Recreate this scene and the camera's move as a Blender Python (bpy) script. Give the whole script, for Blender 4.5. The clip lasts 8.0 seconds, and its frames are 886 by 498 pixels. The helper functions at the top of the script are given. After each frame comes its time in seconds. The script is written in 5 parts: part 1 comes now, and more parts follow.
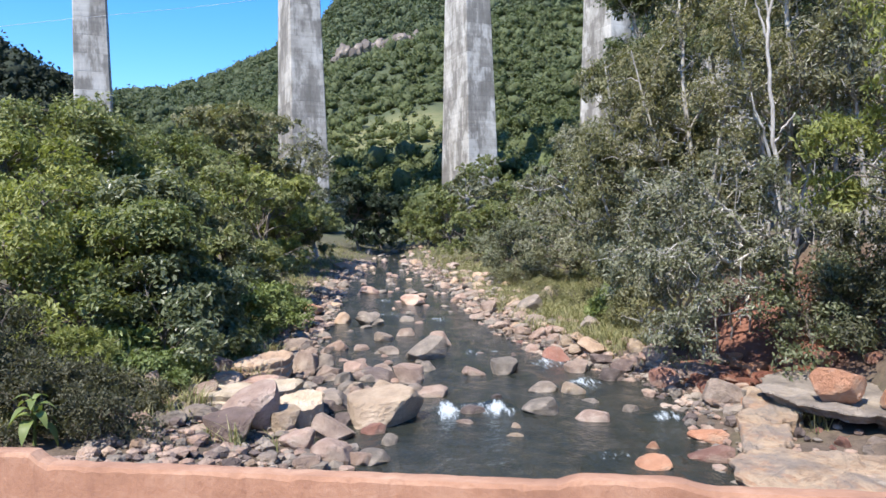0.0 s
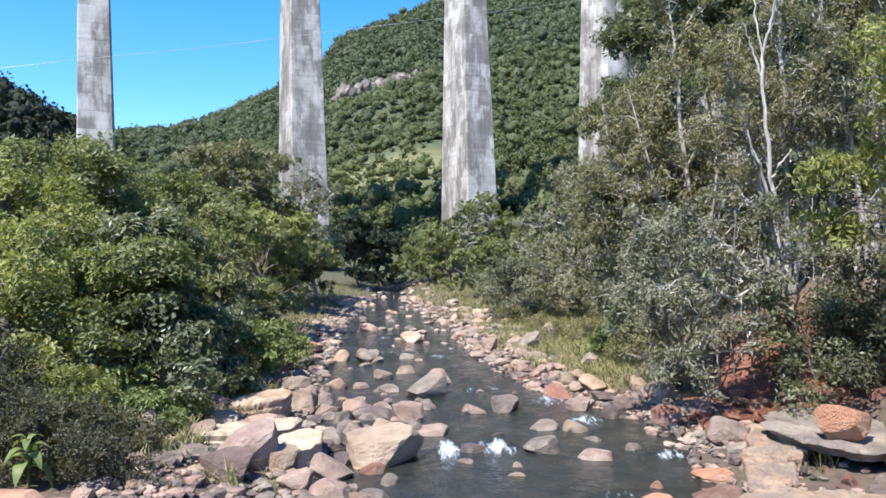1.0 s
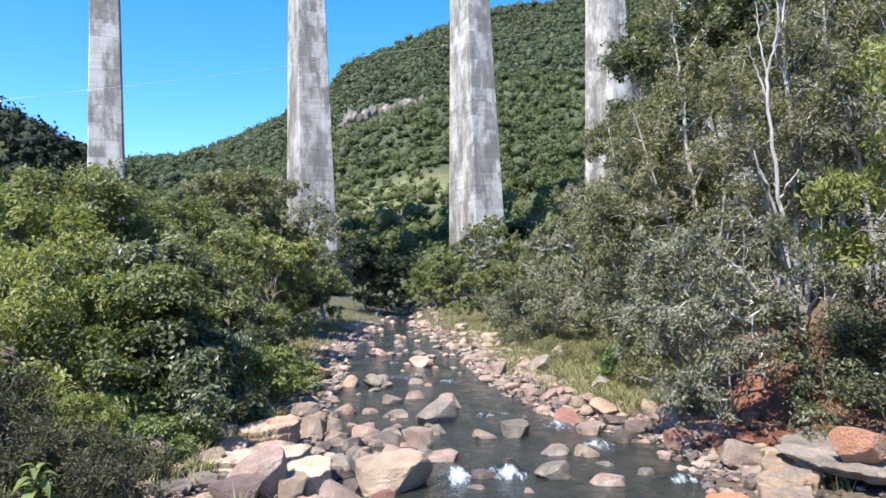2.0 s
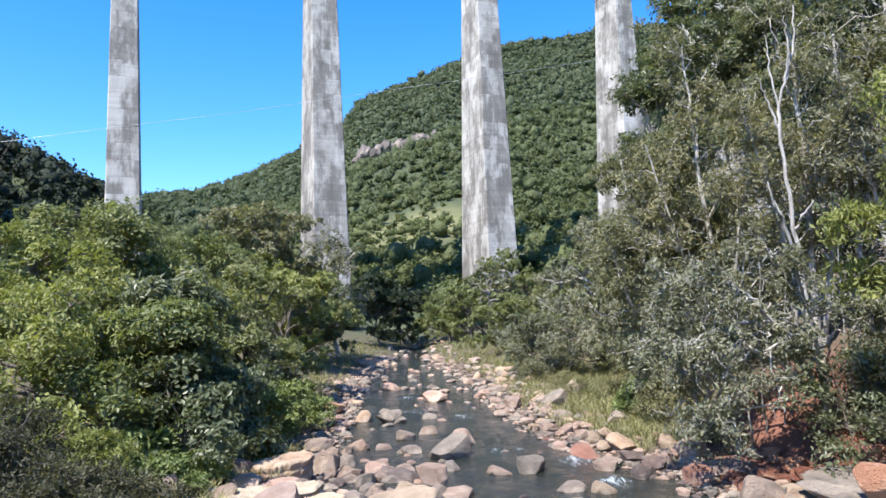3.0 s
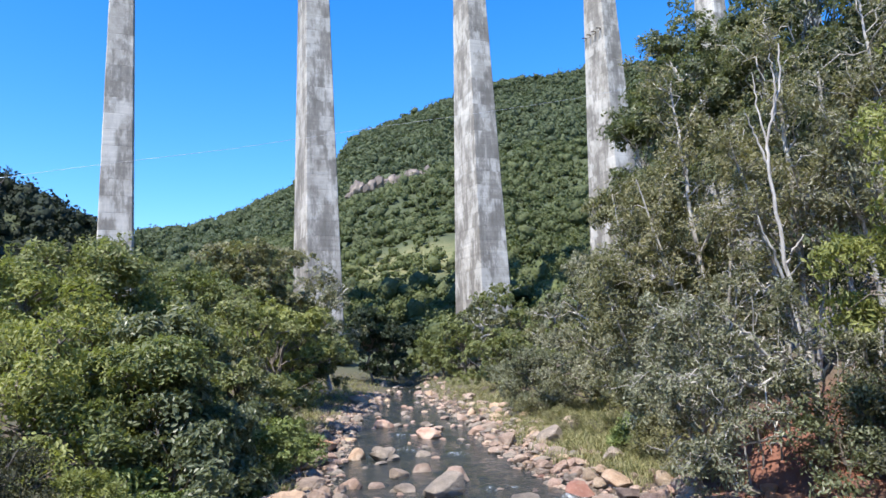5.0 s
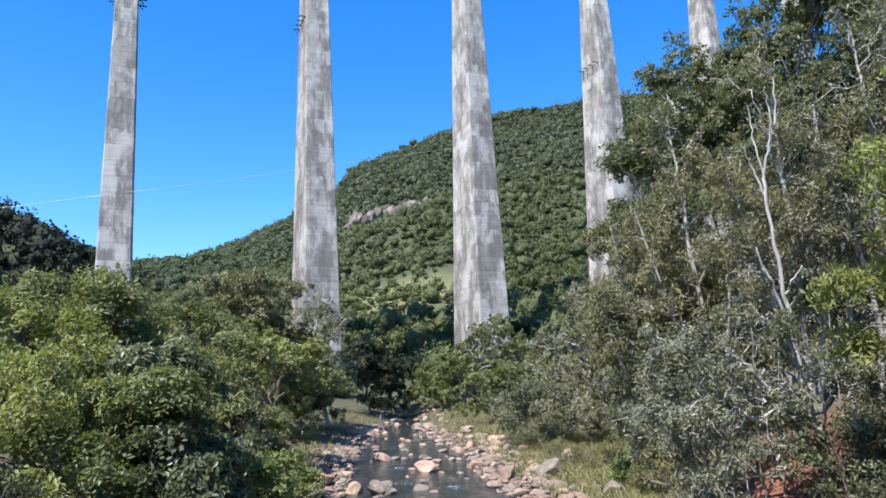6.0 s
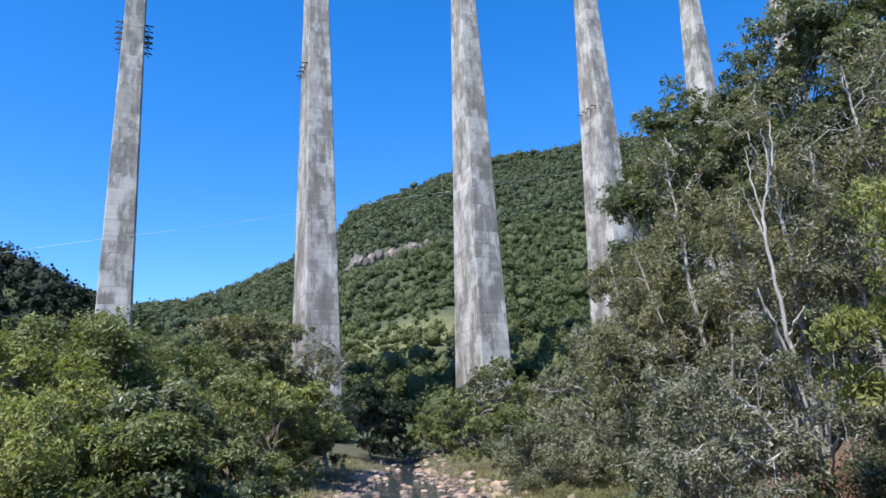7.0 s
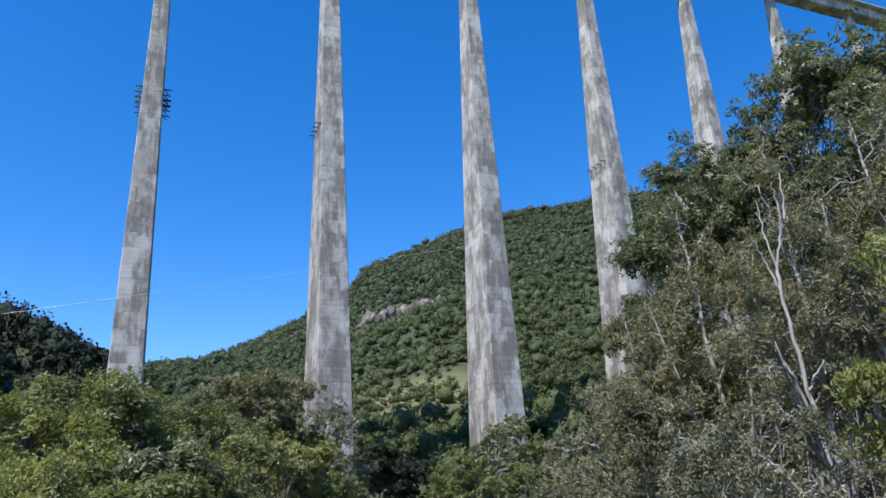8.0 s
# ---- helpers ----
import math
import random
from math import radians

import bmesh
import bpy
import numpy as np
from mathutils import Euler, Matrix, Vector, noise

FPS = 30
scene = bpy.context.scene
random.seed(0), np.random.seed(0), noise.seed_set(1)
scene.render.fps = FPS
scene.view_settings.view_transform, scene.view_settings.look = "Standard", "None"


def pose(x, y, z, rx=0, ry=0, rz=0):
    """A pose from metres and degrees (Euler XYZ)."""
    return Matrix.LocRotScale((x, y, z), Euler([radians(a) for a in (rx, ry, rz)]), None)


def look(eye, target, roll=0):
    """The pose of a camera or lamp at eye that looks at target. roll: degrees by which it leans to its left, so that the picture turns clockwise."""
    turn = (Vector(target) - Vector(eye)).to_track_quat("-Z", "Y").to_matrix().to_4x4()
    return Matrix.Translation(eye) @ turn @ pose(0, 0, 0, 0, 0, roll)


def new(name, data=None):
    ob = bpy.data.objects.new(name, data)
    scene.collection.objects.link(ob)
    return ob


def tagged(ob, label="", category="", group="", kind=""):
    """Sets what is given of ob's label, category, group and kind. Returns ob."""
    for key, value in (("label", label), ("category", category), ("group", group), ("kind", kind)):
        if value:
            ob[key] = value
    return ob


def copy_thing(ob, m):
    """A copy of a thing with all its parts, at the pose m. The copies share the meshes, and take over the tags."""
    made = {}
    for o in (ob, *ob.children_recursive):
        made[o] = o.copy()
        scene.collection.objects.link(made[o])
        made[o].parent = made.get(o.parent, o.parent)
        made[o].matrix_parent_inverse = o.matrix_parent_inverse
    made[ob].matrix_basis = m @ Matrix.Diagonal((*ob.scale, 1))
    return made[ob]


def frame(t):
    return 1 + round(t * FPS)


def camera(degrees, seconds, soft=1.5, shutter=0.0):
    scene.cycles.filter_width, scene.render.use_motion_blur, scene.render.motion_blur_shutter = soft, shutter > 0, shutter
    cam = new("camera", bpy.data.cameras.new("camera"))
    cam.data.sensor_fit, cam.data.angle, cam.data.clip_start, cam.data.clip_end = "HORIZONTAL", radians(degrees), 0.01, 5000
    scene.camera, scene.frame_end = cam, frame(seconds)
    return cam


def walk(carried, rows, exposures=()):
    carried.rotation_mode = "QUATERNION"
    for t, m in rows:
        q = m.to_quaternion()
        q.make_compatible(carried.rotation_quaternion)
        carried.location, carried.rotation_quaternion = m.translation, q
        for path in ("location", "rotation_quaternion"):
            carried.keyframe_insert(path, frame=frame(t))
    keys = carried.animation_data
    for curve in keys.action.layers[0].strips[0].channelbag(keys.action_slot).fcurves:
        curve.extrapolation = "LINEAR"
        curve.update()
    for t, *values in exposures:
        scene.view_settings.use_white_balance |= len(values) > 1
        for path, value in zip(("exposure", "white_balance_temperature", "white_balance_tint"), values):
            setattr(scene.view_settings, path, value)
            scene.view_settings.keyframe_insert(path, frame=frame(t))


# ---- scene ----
# A person on a low bridge tilts the camera up from a stony river to tall viaduct piers.
EYE = 4.2  # above the water, which lies at z = 0
cam = camera(64.3, 8.0, 1.55)
ROWS = [  # seconds, yaw, pitch, lean
    (0.0, 0.00, -2.54, 0.84),
    (0.5, 0.18, -0.87, 0.82),
    (1.0, -0.07, 0.44, 1.02),
    (1.5, -0.11, 1.41, 1.23),
    (1.7, 0.07, 1.82, 1.38),
    (2.8, 1.53, 4.40, 1.93),
    (3.0, 1.51, 5.15, 1.90),
    (3.5, 1.34, 6.72, 2.15),
    (4.0, 1.05, 7.67, 2.48),
    (4.2, 0.80, 7.82, 2.52),
    (5.3, 0.87, 8.14, 2.11),
    (5.5, 0.81, 8.69, 2.11),
    (6.0, 0.64, 10.47, 2.13),
    (6.5, 0.57, 12.19, 2.33),
    (7.0, 0.57, 13.90, 2.42),
    (7.5, 0.93, 17.21, 2.61),
    (8.0, 1.37, 18.47, 2.71),
]
walk(cam, [(t, pose(0, 0, EYE, 0, 0, yaw) @ pose(0, 0, 0, pitch) @ pose(0, 0, 0, 90, 0, 0) @ pose(0, 0, 0, 0, 0, -lean)) for t, yaw, pitch, lean in ROWS],
     exposures=[(0, 0.9, 6450, 10), (1.0, 1.02, 6450, 10), (1.5, 1.06, 6450, 10), (3.5, 0.99, 6400, 10), (5.5, 0.86, 6400, 10), (7, 0.6, 6280, 10), (8, 0.32, 6220, 10)])

# ---- world and sun ----
SUN_FROM = Vector((-0.5, -0.62, 1.27)).normalized()
world = bpy.data.worlds.new("world")
scene.world = world
world.use_nodes = True
wn = world.node_tree
sky = wn.nodes.new("ShaderNodeTexSky")
sky.sky_type, sky.sun_disc = "NISHITA", False
sky.sun_elevation = math.asin(SUN_FROM.z)
sky.sun_rotation = math.atan2(SUN_FROM.x, SUN_FROM.y)
sky.air_density, sky.dust_density, sky.ozone_density = 1.0, 0.3, 2.5
deep = wn.nodes.new("ShaderNodeHueSaturation")
deep.inputs["Saturation"].default_value = 1.4
wn.links.new(sky.outputs["Color"], deep.inputs["Color"])
blue = wn.nodes.new("ShaderNodeMix")
blue.data_type, blue.blend_type = "RGBA", "MULTIPLY"
blue.inputs["Factor"].default_value = 1.0
blue.inputs[7].default_value = (0.95, 0.98, 1.16, 1)
wn.links.new(deep.outputs["Color"], blue.inputs[6])
wn.links.new(blue.outputs[2], wn.nodes["Background"].inputs["Color"])
wn.nodes["Background"].inputs["Strength"].default_value = 0.15
sun_data = bpy.data.lights.new("sun", "SUN")
sun_data.energy, sun_data.angle, sun_data.color = 5.0, radians(0.5), (1.0, 0.95, 0.87)
sun = new("sun", sun_data)
sun.matrix_world = look(SUN_FROM * 300, (0, 0, 0))

# ---- materials ----
def nodes_of(name):
    m = bpy.data.materials.new(name)
    m.use_nodes = True
    return m, m.node_tree, m.node_tree.nodes["Principled BSDF"]


def node(nt, kind, **inputs):
    n = nt.nodes.new(kind)
    for key, value in inputs.items():
        n.inputs[key.replace("_", " ")].default_value = value
    return n


def noise_at(nt, scale, detail=5.0, rough=0.6, stretch=(1, 1, 1), coords="Object"):
    tc = nt.nodes.new("ShaderNodeTexCoord")
    mp = nt.nodes.new("ShaderNodeMapping")
    mp.inputs["Scale"].default_value = stretch
    nt.links.new(tc.outputs[coords], mp.inputs["Vector"])
    n = node(nt, "ShaderNodeTexNoise", Scale=scale, Detail=detail, Roughness=rough)
    nt.links.new(mp.outputs["Vector"], n.inputs["Vector"])
    return n


def ramp(nt, source, stops):
    r = nt.nodes.new("ShaderNodeValToRGB")
    while len(r.color_ramp.elements) < len(stops):
        r.color_ramp.elements.new(0.5)
    for e, (p, c) in zip(r.color_ramp.elements, stops):
        e.position, e.color = p, (*c, 1) if len(c) == 3 else c
    nt.links.new(source, r.inputs["Fac"])
    return r.outputs["Color"]


def mix(nt, fac, a, b, blend="MIX"):
    m = nt.nodes.new("ShaderNodeMix")
    m.data_type, m.blend_type = "RGBA", blend
    for sock, v in ((m.inputs["Factor"], fac), (m.inputs[6], a), (m.inputs[7], b)):
        if isinstance(v, (int, float)):
            sock.default_value = v
        elif isinstance(v, tuple):
            sock.default_value = (*v, 1)
        else:
            nt.links.new(v, sock)
    return m.outputs[2]


def bump(nt, bsdf, height, strength, distance):
    b = node(nt, "ShaderNodeBump", Strength=strength, Distance=distance)
    nt.links.new(height, b.inputs["Height"])
    nt.links.new(b.outputs["Normal"], bsdf.inputs["Normal"])


def grey(v):
    return (v, v, v)


def leaf_material(name, dark, mid, light, rough=0.45, thin=0.38, patch=0.9, canopy=False):
    m, nt, b = nodes_of(name)
    geo = nt.nodes.new("ShaderNodeNewGeometry")
    pick = geo.outputs["Random Per Island"]
    if canopy:  # one tone for each crown, a little of its own for each leaf clump
        tone = nt.nodes.new("ShaderNodeAttribute")
        tone.attribute_name = "tone"
        pick = mix(nt, 0.3, tone.outputs["Fac"], pick)
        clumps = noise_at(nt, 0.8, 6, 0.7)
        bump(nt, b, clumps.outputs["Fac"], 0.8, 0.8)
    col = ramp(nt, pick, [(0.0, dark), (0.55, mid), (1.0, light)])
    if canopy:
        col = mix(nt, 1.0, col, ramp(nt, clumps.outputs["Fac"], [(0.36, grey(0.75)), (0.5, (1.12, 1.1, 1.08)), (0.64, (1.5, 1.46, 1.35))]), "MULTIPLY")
    big = noise_at(nt, patch, 3)
    col = mix(nt, ramp(nt, big.outputs["Fac"], [(0.35, grey(0)), (0.65, grey(0.55))]), col, tuple(0.5 * (p + q) for p, q in zip(mid, light)))
    oi = nt.nodes.new("ShaderNodeObjectInfo")
    col = mix(nt, 1.0, col, ramp(nt, oi.outputs["Random"], [(0, (0.85, 0.88, 0.85)), (1, (1.12, 1.08, 1.1))]), "MULTIPLY")
    nt.links.new(col, b.inputs["Base Color"])
    b.inputs["Roughness"].default_value = rough
    b.inputs["Specular IOR Level"].default_value = 0.3
    t = nt.nodes.new("ShaderNodeBsdfTranslucent")
    nt.links.new(mix(nt, 1.0, col, (1.14, 1.2, 0.64), "MULTIPLY"), t.inputs["Color"])
    sh = nt.nodes.new("ShaderNodeMixShader")
    sh.inputs["Fac"].default_value = thin
    nt.links.new(b.outputs["BSDF"], sh.inputs[1])
    nt.links.new(t.outputs["BSDF"], sh.inputs[2])
    nt.links.new(sh.outputs["Shader"], nt.nodes["Material Output"].inputs["Surface"])
    return m


LEAF_DARK = leaf_material("leaf_dark_glossy", (0.062, 0.075, 0.038), (0.13, 0.15, 0.075), (0.265, 0.28, 0.175), 0.34, 0.42)
LEAF_GREEN = leaf_material("leaf_green", (0.082, 0.096, 0.036), (0.174, 0.196, 0.075), (0.32, 0.335, 0.15), 0.44, 0.42)
LEAF_LIME = leaf_material("leaf_yellow_green", (0.115, 0.13, 0.038), (0.22, 0.242, 0.072), (0.37, 0.375, 0.14), 0.5, 0.4)
LEAF_GREY = leaf_material("leaf_grey_green", (0.062, 0.066, 0.038), (0.155, 0.16, 0.1), (0.38, 0.378, 0.265), 0.42)
LEAF_OLIVE = leaf_material("leaf_olive", (0.075, 0.078, 0.042), (0.18, 0.178, 0.095), (0.35, 0.33, 0.19), 0.45)
# near-black leaves for trees that stand in shade: the shade is in their colour
LEAF_SHADE = leaf_material("leaf_shaded", (0.016, 0.026, 0.014), (0.034, 0.05, 0.026), (0.07, 0.09, 0.05), 0.55)
CANOPY = leaf_material("far_canopy", (0.05, 0.066, 0.036), (0.078, 0.1, 0.05), (0.115, 0.138, 0.07), 0.75, 0.25, 0.05, True)
CANOPY_HILL = leaf_material("hill_canopy", (0.062, 0.08, 0.036), (0.1, 0.122, 0.052), (0.15, 0.17, 0.076), 0.7, 0.3, 0.06, True)
CANOPY_VALLEY = leaf_material("valley_canopy", (0.075, 0.095, 0.036), (0.125, 0.148, 0.058), (0.2, 0.215, 0.09), 0.65, 0.3, 0.12, True)
# canopy of the near left hill: its shade is painted as dark leaf colour
CANOPY_SHADED = leaf_material("shaded_canopy", (0.012, 0.018, 0.01), (0.02, 0.03, 0.015), (0.036, 0.048, 0.025), 0.7, 0.1, 0.1, True)
GRASS = leaf_material("grass_blade", (0.10, 0.115, 0.045), (0.21, 0.21, 0.085), (0.42, 0.38, 0.22), 0.55, 0.3)
LEAF_BROWN = leaf_material("leaf_brownish", (0.034, 0.036, 0.02), (0.075, 0.075, 0.042), (0.15, 0.145, 0.085), 0.5)
WEED = leaf_material("weed_leaf", (0.09, 0.12, 0.035), (0.16, 0.20, 0.06), (0.26, 0.30, 0.12), 0.5, 0.3)


def bark_material(name, dark, light):
    m, nt, b = nodes_of(name)
    n = noise_at(nt, 6.0, 6, 0.7, (1, 1, 0.35))
    nt.links.new(ramp(nt, n.outputs["Fac"], [(0.3, dark), (0.62, light)]), b.inputs["Base Color"])
    b.inputs["Roughness"].default_value = 0.85
    bump(nt, b, n.outputs["Fac"], 0.5, 0.03)
    return m


BARK_PALE = bark_material("bark_pale", (0.16, 0.14, 0.12), (0.52, 0.49, 0.44))
BARK_BROWN = bark_material("bark_brown", (0.05, 0.04, 0.03), (0.2, 0.17, 0.14))


def concrete_material():
    """Board-marked concrete cast in lifts: each lift weathers in patches of its own, with dark runs and pale bloom."""
    m, nt, b = nodes_of("pier_concrete")

    def math_node(op, a, c=None, d=None):
        n = nt.nodes.new("ShaderNodeMath")
        n.operation = op
        for sock, v in zip(n.inputs, (a, c, d)):
            if isinstance(v, (int, float)):
                sock.default_value = v
            elif v is not None:
                nt.links.new(v, sock)
        return n.outputs[0]

    tc = nt.nodes.new("ShaderNodeTexCoord")
    oi = nt.nodes.new("ShaderNodeObjectInfo")
    sep = nt.nodes.new("ShaderNodeSeparateXYZ")
    nt.links.new(tc.outputs["Object"], sep.inputs["Vector"])
    own = math_node("MULTIPLY", oi.outputs["Random"], 190.0)
    course = math_node("DIVIDE", sep.outputs["Z"], 2.5)
    step = math_node("FLOOR", course)
    within = math_node("FRACT", course)

    def field(sx, sz, step_share, scale, detail, rough, shift):
        c = nt.nodes.new("ShaderNodeCombineXYZ")
        nt.links.new(math_node("MULTIPLY_ADD", sep.outputs["X"], sx, own), c.inputs[0])
        nt.links.new(math_node("MULTIPLY_ADD", sep.outputs["Y"], sx, shift), c.inputs[1])
        nt.links.new(math_node("MULTIPLY_ADD", step, step_share, math_node("MULTIPLY", sep.outputs["Z"], sz)), c.inputs[2])
        n = node(nt, "ShaderNodeTexNoise", Scale=scale, Detail=detail, Roughness=rough)
        nt.links.new(c.outputs[0], n.inputs["Vector"])
        return n.outputs["Fac"]

    base = field(1, 1, 0, 0.35, 7, 0.7, 3.0)
    col = ramp(nt, base, [(0.3, (0.28, 0.252, 0.212)), (0.5, (0.42, 0.385, 0.332)), (0.7, (0.57, 0.53, 0.465))])
    # whole lifts a little lighter or darker
    lift = nt.nodes.new("ShaderNodeTexWhiteNoise")
    lift.noise_dimensions = "1D"
    nt.links.new(math_node("ADD", step, own), lift.inputs["W"])
    col = mix(nt, 1.0, col, ramp(nt, lift.outputs["Value"], [(0, grey(0.92)), (1, grey(1.05))]), "MULTIPLY")
    # dark patches that start at a joint and run down, over several lifts
    patch = field(0.75, 0.3, 0.3, 0.34, 8, 0.7, 11.0)
    runs = field(2.4, 0.22, 0.0, 0.5, 6, 0.7, 31.0)
    stain = math_node("ADD", patch, math_node("MULTIPLY", math_node("SUBTRACT", runs, 0.5), 0.45))
    col = mix(nt, ramp(nt, stain, [(0.45, grey(0)), (0.52, grey(0.62)), (0.66, grey(0.92))]), col, (0.155, 0.138, 0.115))
    # pale bloom and patched areas
    bloom = field(0.7, 0.3, 0.5, 0.33, 7, 0.65, 57.0)
    col = mix(nt, ramp(nt, bloom, [(0.52, grey(0)), (0.6, grey(0.55))]), col, (0.68, 0.64, 0.57))
    # boards and joints
    board = nt.nodes.new("ShaderNodeTexWhiteNoise")
    board.noise_dimensions = "1D"
    nt.links.new(math_node("FLOOR", math_node("MULTIPLY", sep.outputs["Z"], 3.2)), board.inputs["W"])
    col = mix(nt, 1.0, col, ramp(nt, board.outputs["Value"], [(0, grey(0.93)), (1, grey(1.04))]), "MULTIPLY")
    col = mix(nt, ramp(nt, within, [(0.0, grey(0.2)), (0.03, grey(0.15)), (0.06, grey(0)), (1, grey(0))]), col, (0.15, 0.14, 0.12))
    nt.links.new(col, b.inputs["Base Color"])
    b.inputs["Roughness"].default_value = 0.9
    fine = noise_at(nt, 3.0, 6, 0.7)
    bump(nt, b, mix(nt, 0.5, fine.outputs["Fac"], board.outputs["Value"]), 0.45, 0.07)
    return m


CONCRETE = concrete_material()


def rock_material(name, dark, mid, light, scale=1.2):
    m, nt, b = nodes_of(name)
    n = noise_at(nt, scale, 8, 0.65)
    oi = nt.nodes.new("ShaderNodeObjectInfo")
    col = ramp(nt, n.outputs["Fac"], [(0.28, dark), (0.5, mid), (0.72, light)])
    geo = nt.nodes.new("ShaderNodeNewGeometry")
    tone = mix(nt, 0.5, oi.outputs["Random"], geo.outputs["Random Per Island"])
    col = mix(nt, 1.0, col, ramp(nt, tone, [(0.1, (0.80, 0.76, 0.72)), (0.45, (1.08, 1.02, 0.96)), (0.75, (1.22, 1.05, 0.95)), (0.95, (1.36, 1.28, 1.16))]), "MULTIPLY")
    crust = noise_at(nt, scale * 0.8, 7, 0.7, (1.0, 1.0, 1.6))
    col = mix(nt, ramp(nt, crust.outputs["Fac"], [(0.5, grey(0)), (0.62, grey(0.55))]), col, tuple(0.35 * a + 0.65 * c for a, c in zip(light, (0.50, 0.40, 0.30))))
    fine = noise_at(nt, scale * 14, 4, 0.7)
    col = mix(nt, ramp(nt, fine.outputs["Fac"], [(0.55, grey(0)), (0.75, grey(0.5))]), col, (0.07, 0.06, 0.05))
    nt.links.new(col, b.inputs["Base Color"])
    b.inputs["Roughness"].default_value = 0.8
    rel = mix(nt, 0.45, n.outputs["Fac"], fine.outputs["Fac"])
    bump(nt, b, rel, 1.0, 0.17)
    return m


ROCK = rock_material("river_stone", (0.11, 0.095, 0.08), (0.235, 0.205, 0.172), (0.38, 0.335, 0.285))
ROCK_TAN = rock_material("tan_stone", (0.22, 0.165, 0.115), (0.39, 0.305, 0.22), (0.55, 0.455, 0.345))
ROCK_CREAM = rock_material("cream_stone", (0.33, 0.265, 0.19), (0.52, 0.44, 0.325), (0.66, 0.585, 0.47))
ROCK_ORANGE = rock_material("orange_stone", (0.34, 0.16, 0.09), (0.48, 0.25, 0.15), (0.55, 0.34, 0.22))
ROCK_PINK = rock_material("pink_stone", (0.15, 0.108, 0.085), (0.315, 0.24, 0.193), (0.50, 0.405, 0.335))
ROCK_DARK = rock_material("dark_stone", (0.07, 0.055, 0.05), (0.14, 0.11, 0.10), (0.24, 0.19, 0.17))
ROCK_ROSE = rock_material("rose_stone", (0.24, 0.16, 0.125), (0.42, 0.31, 0.255), (0.58, 0.475, 0.41))
RED_CLAY = rock_material("red_clay", (0.11, 0.042, 0.026), (0.24, 0.095, 0.058), (0.34, 0.16, 0.105), 2.2)
ROCK_RED = rock_material("red_stone", (0.16, 0.075, 0.055), (0.27, 0.14, 0.105), (0.36, 0.22, 0.17))
ROCK_SAND = rock_material("ledge_sandstone", (0.12, 0.095, 0.075), (0.225, 0.175, 0.13), (0.33, 0.265, 0.2), 0.9)


def banded_material():
    """Bedded sandstone: thin tan, orange and grey layers with dark cracks."""
    m, nt, b = nodes_of("banded_sandstone")
    bed = noise_at(nt, 1.0, 6, 0.7, (0.5, 0.5, 9.0))
    col = ramp(nt, bed.outputs["Fac"], [(0.32, (0.10, 0.075, 0.055)), (0.42, (0.28, 0.185, 0.115)), (0.52, (0.42, 0.31, 0.205)), (0.62, (0.34, 0.19, 0.105)), (0.72, (0.46, 0.37, 0.27))])
    patch = noise_at(nt, 1.1, 7, 0.65)
    col = mix(nt, ramp(nt, patch.outputs["Fac"], [(0.45, grey(0)), (0.6, grey(0.8))]), col, (0.19, 0.16, 0.135))
    fine = noise_at(nt, 16, 5, 0.7)
    col = mix(nt, ramp(nt, fine.outputs["Fac"], [(0.55, grey(0)), (0.75, grey(0.5))]), col, (0.08, 0.065, 0.05))
    nt.links.new(col, b.inputs["Base Color"])
    b.inputs["Roughness"].default_value = 0.85
    bump(nt, b, mix(nt, 0.5, bed.outputs["Fac"], fine.outputs["Fac"]), 1.0, 0.12)
    return m


ROCK_BAND = banded_material()
CLIFF = rock_material("cliff_rock", (0.055, 0.05, 0.045), (0.15, 0.13, 0.115), (0.27, 0.23, 0.20), 0.25)


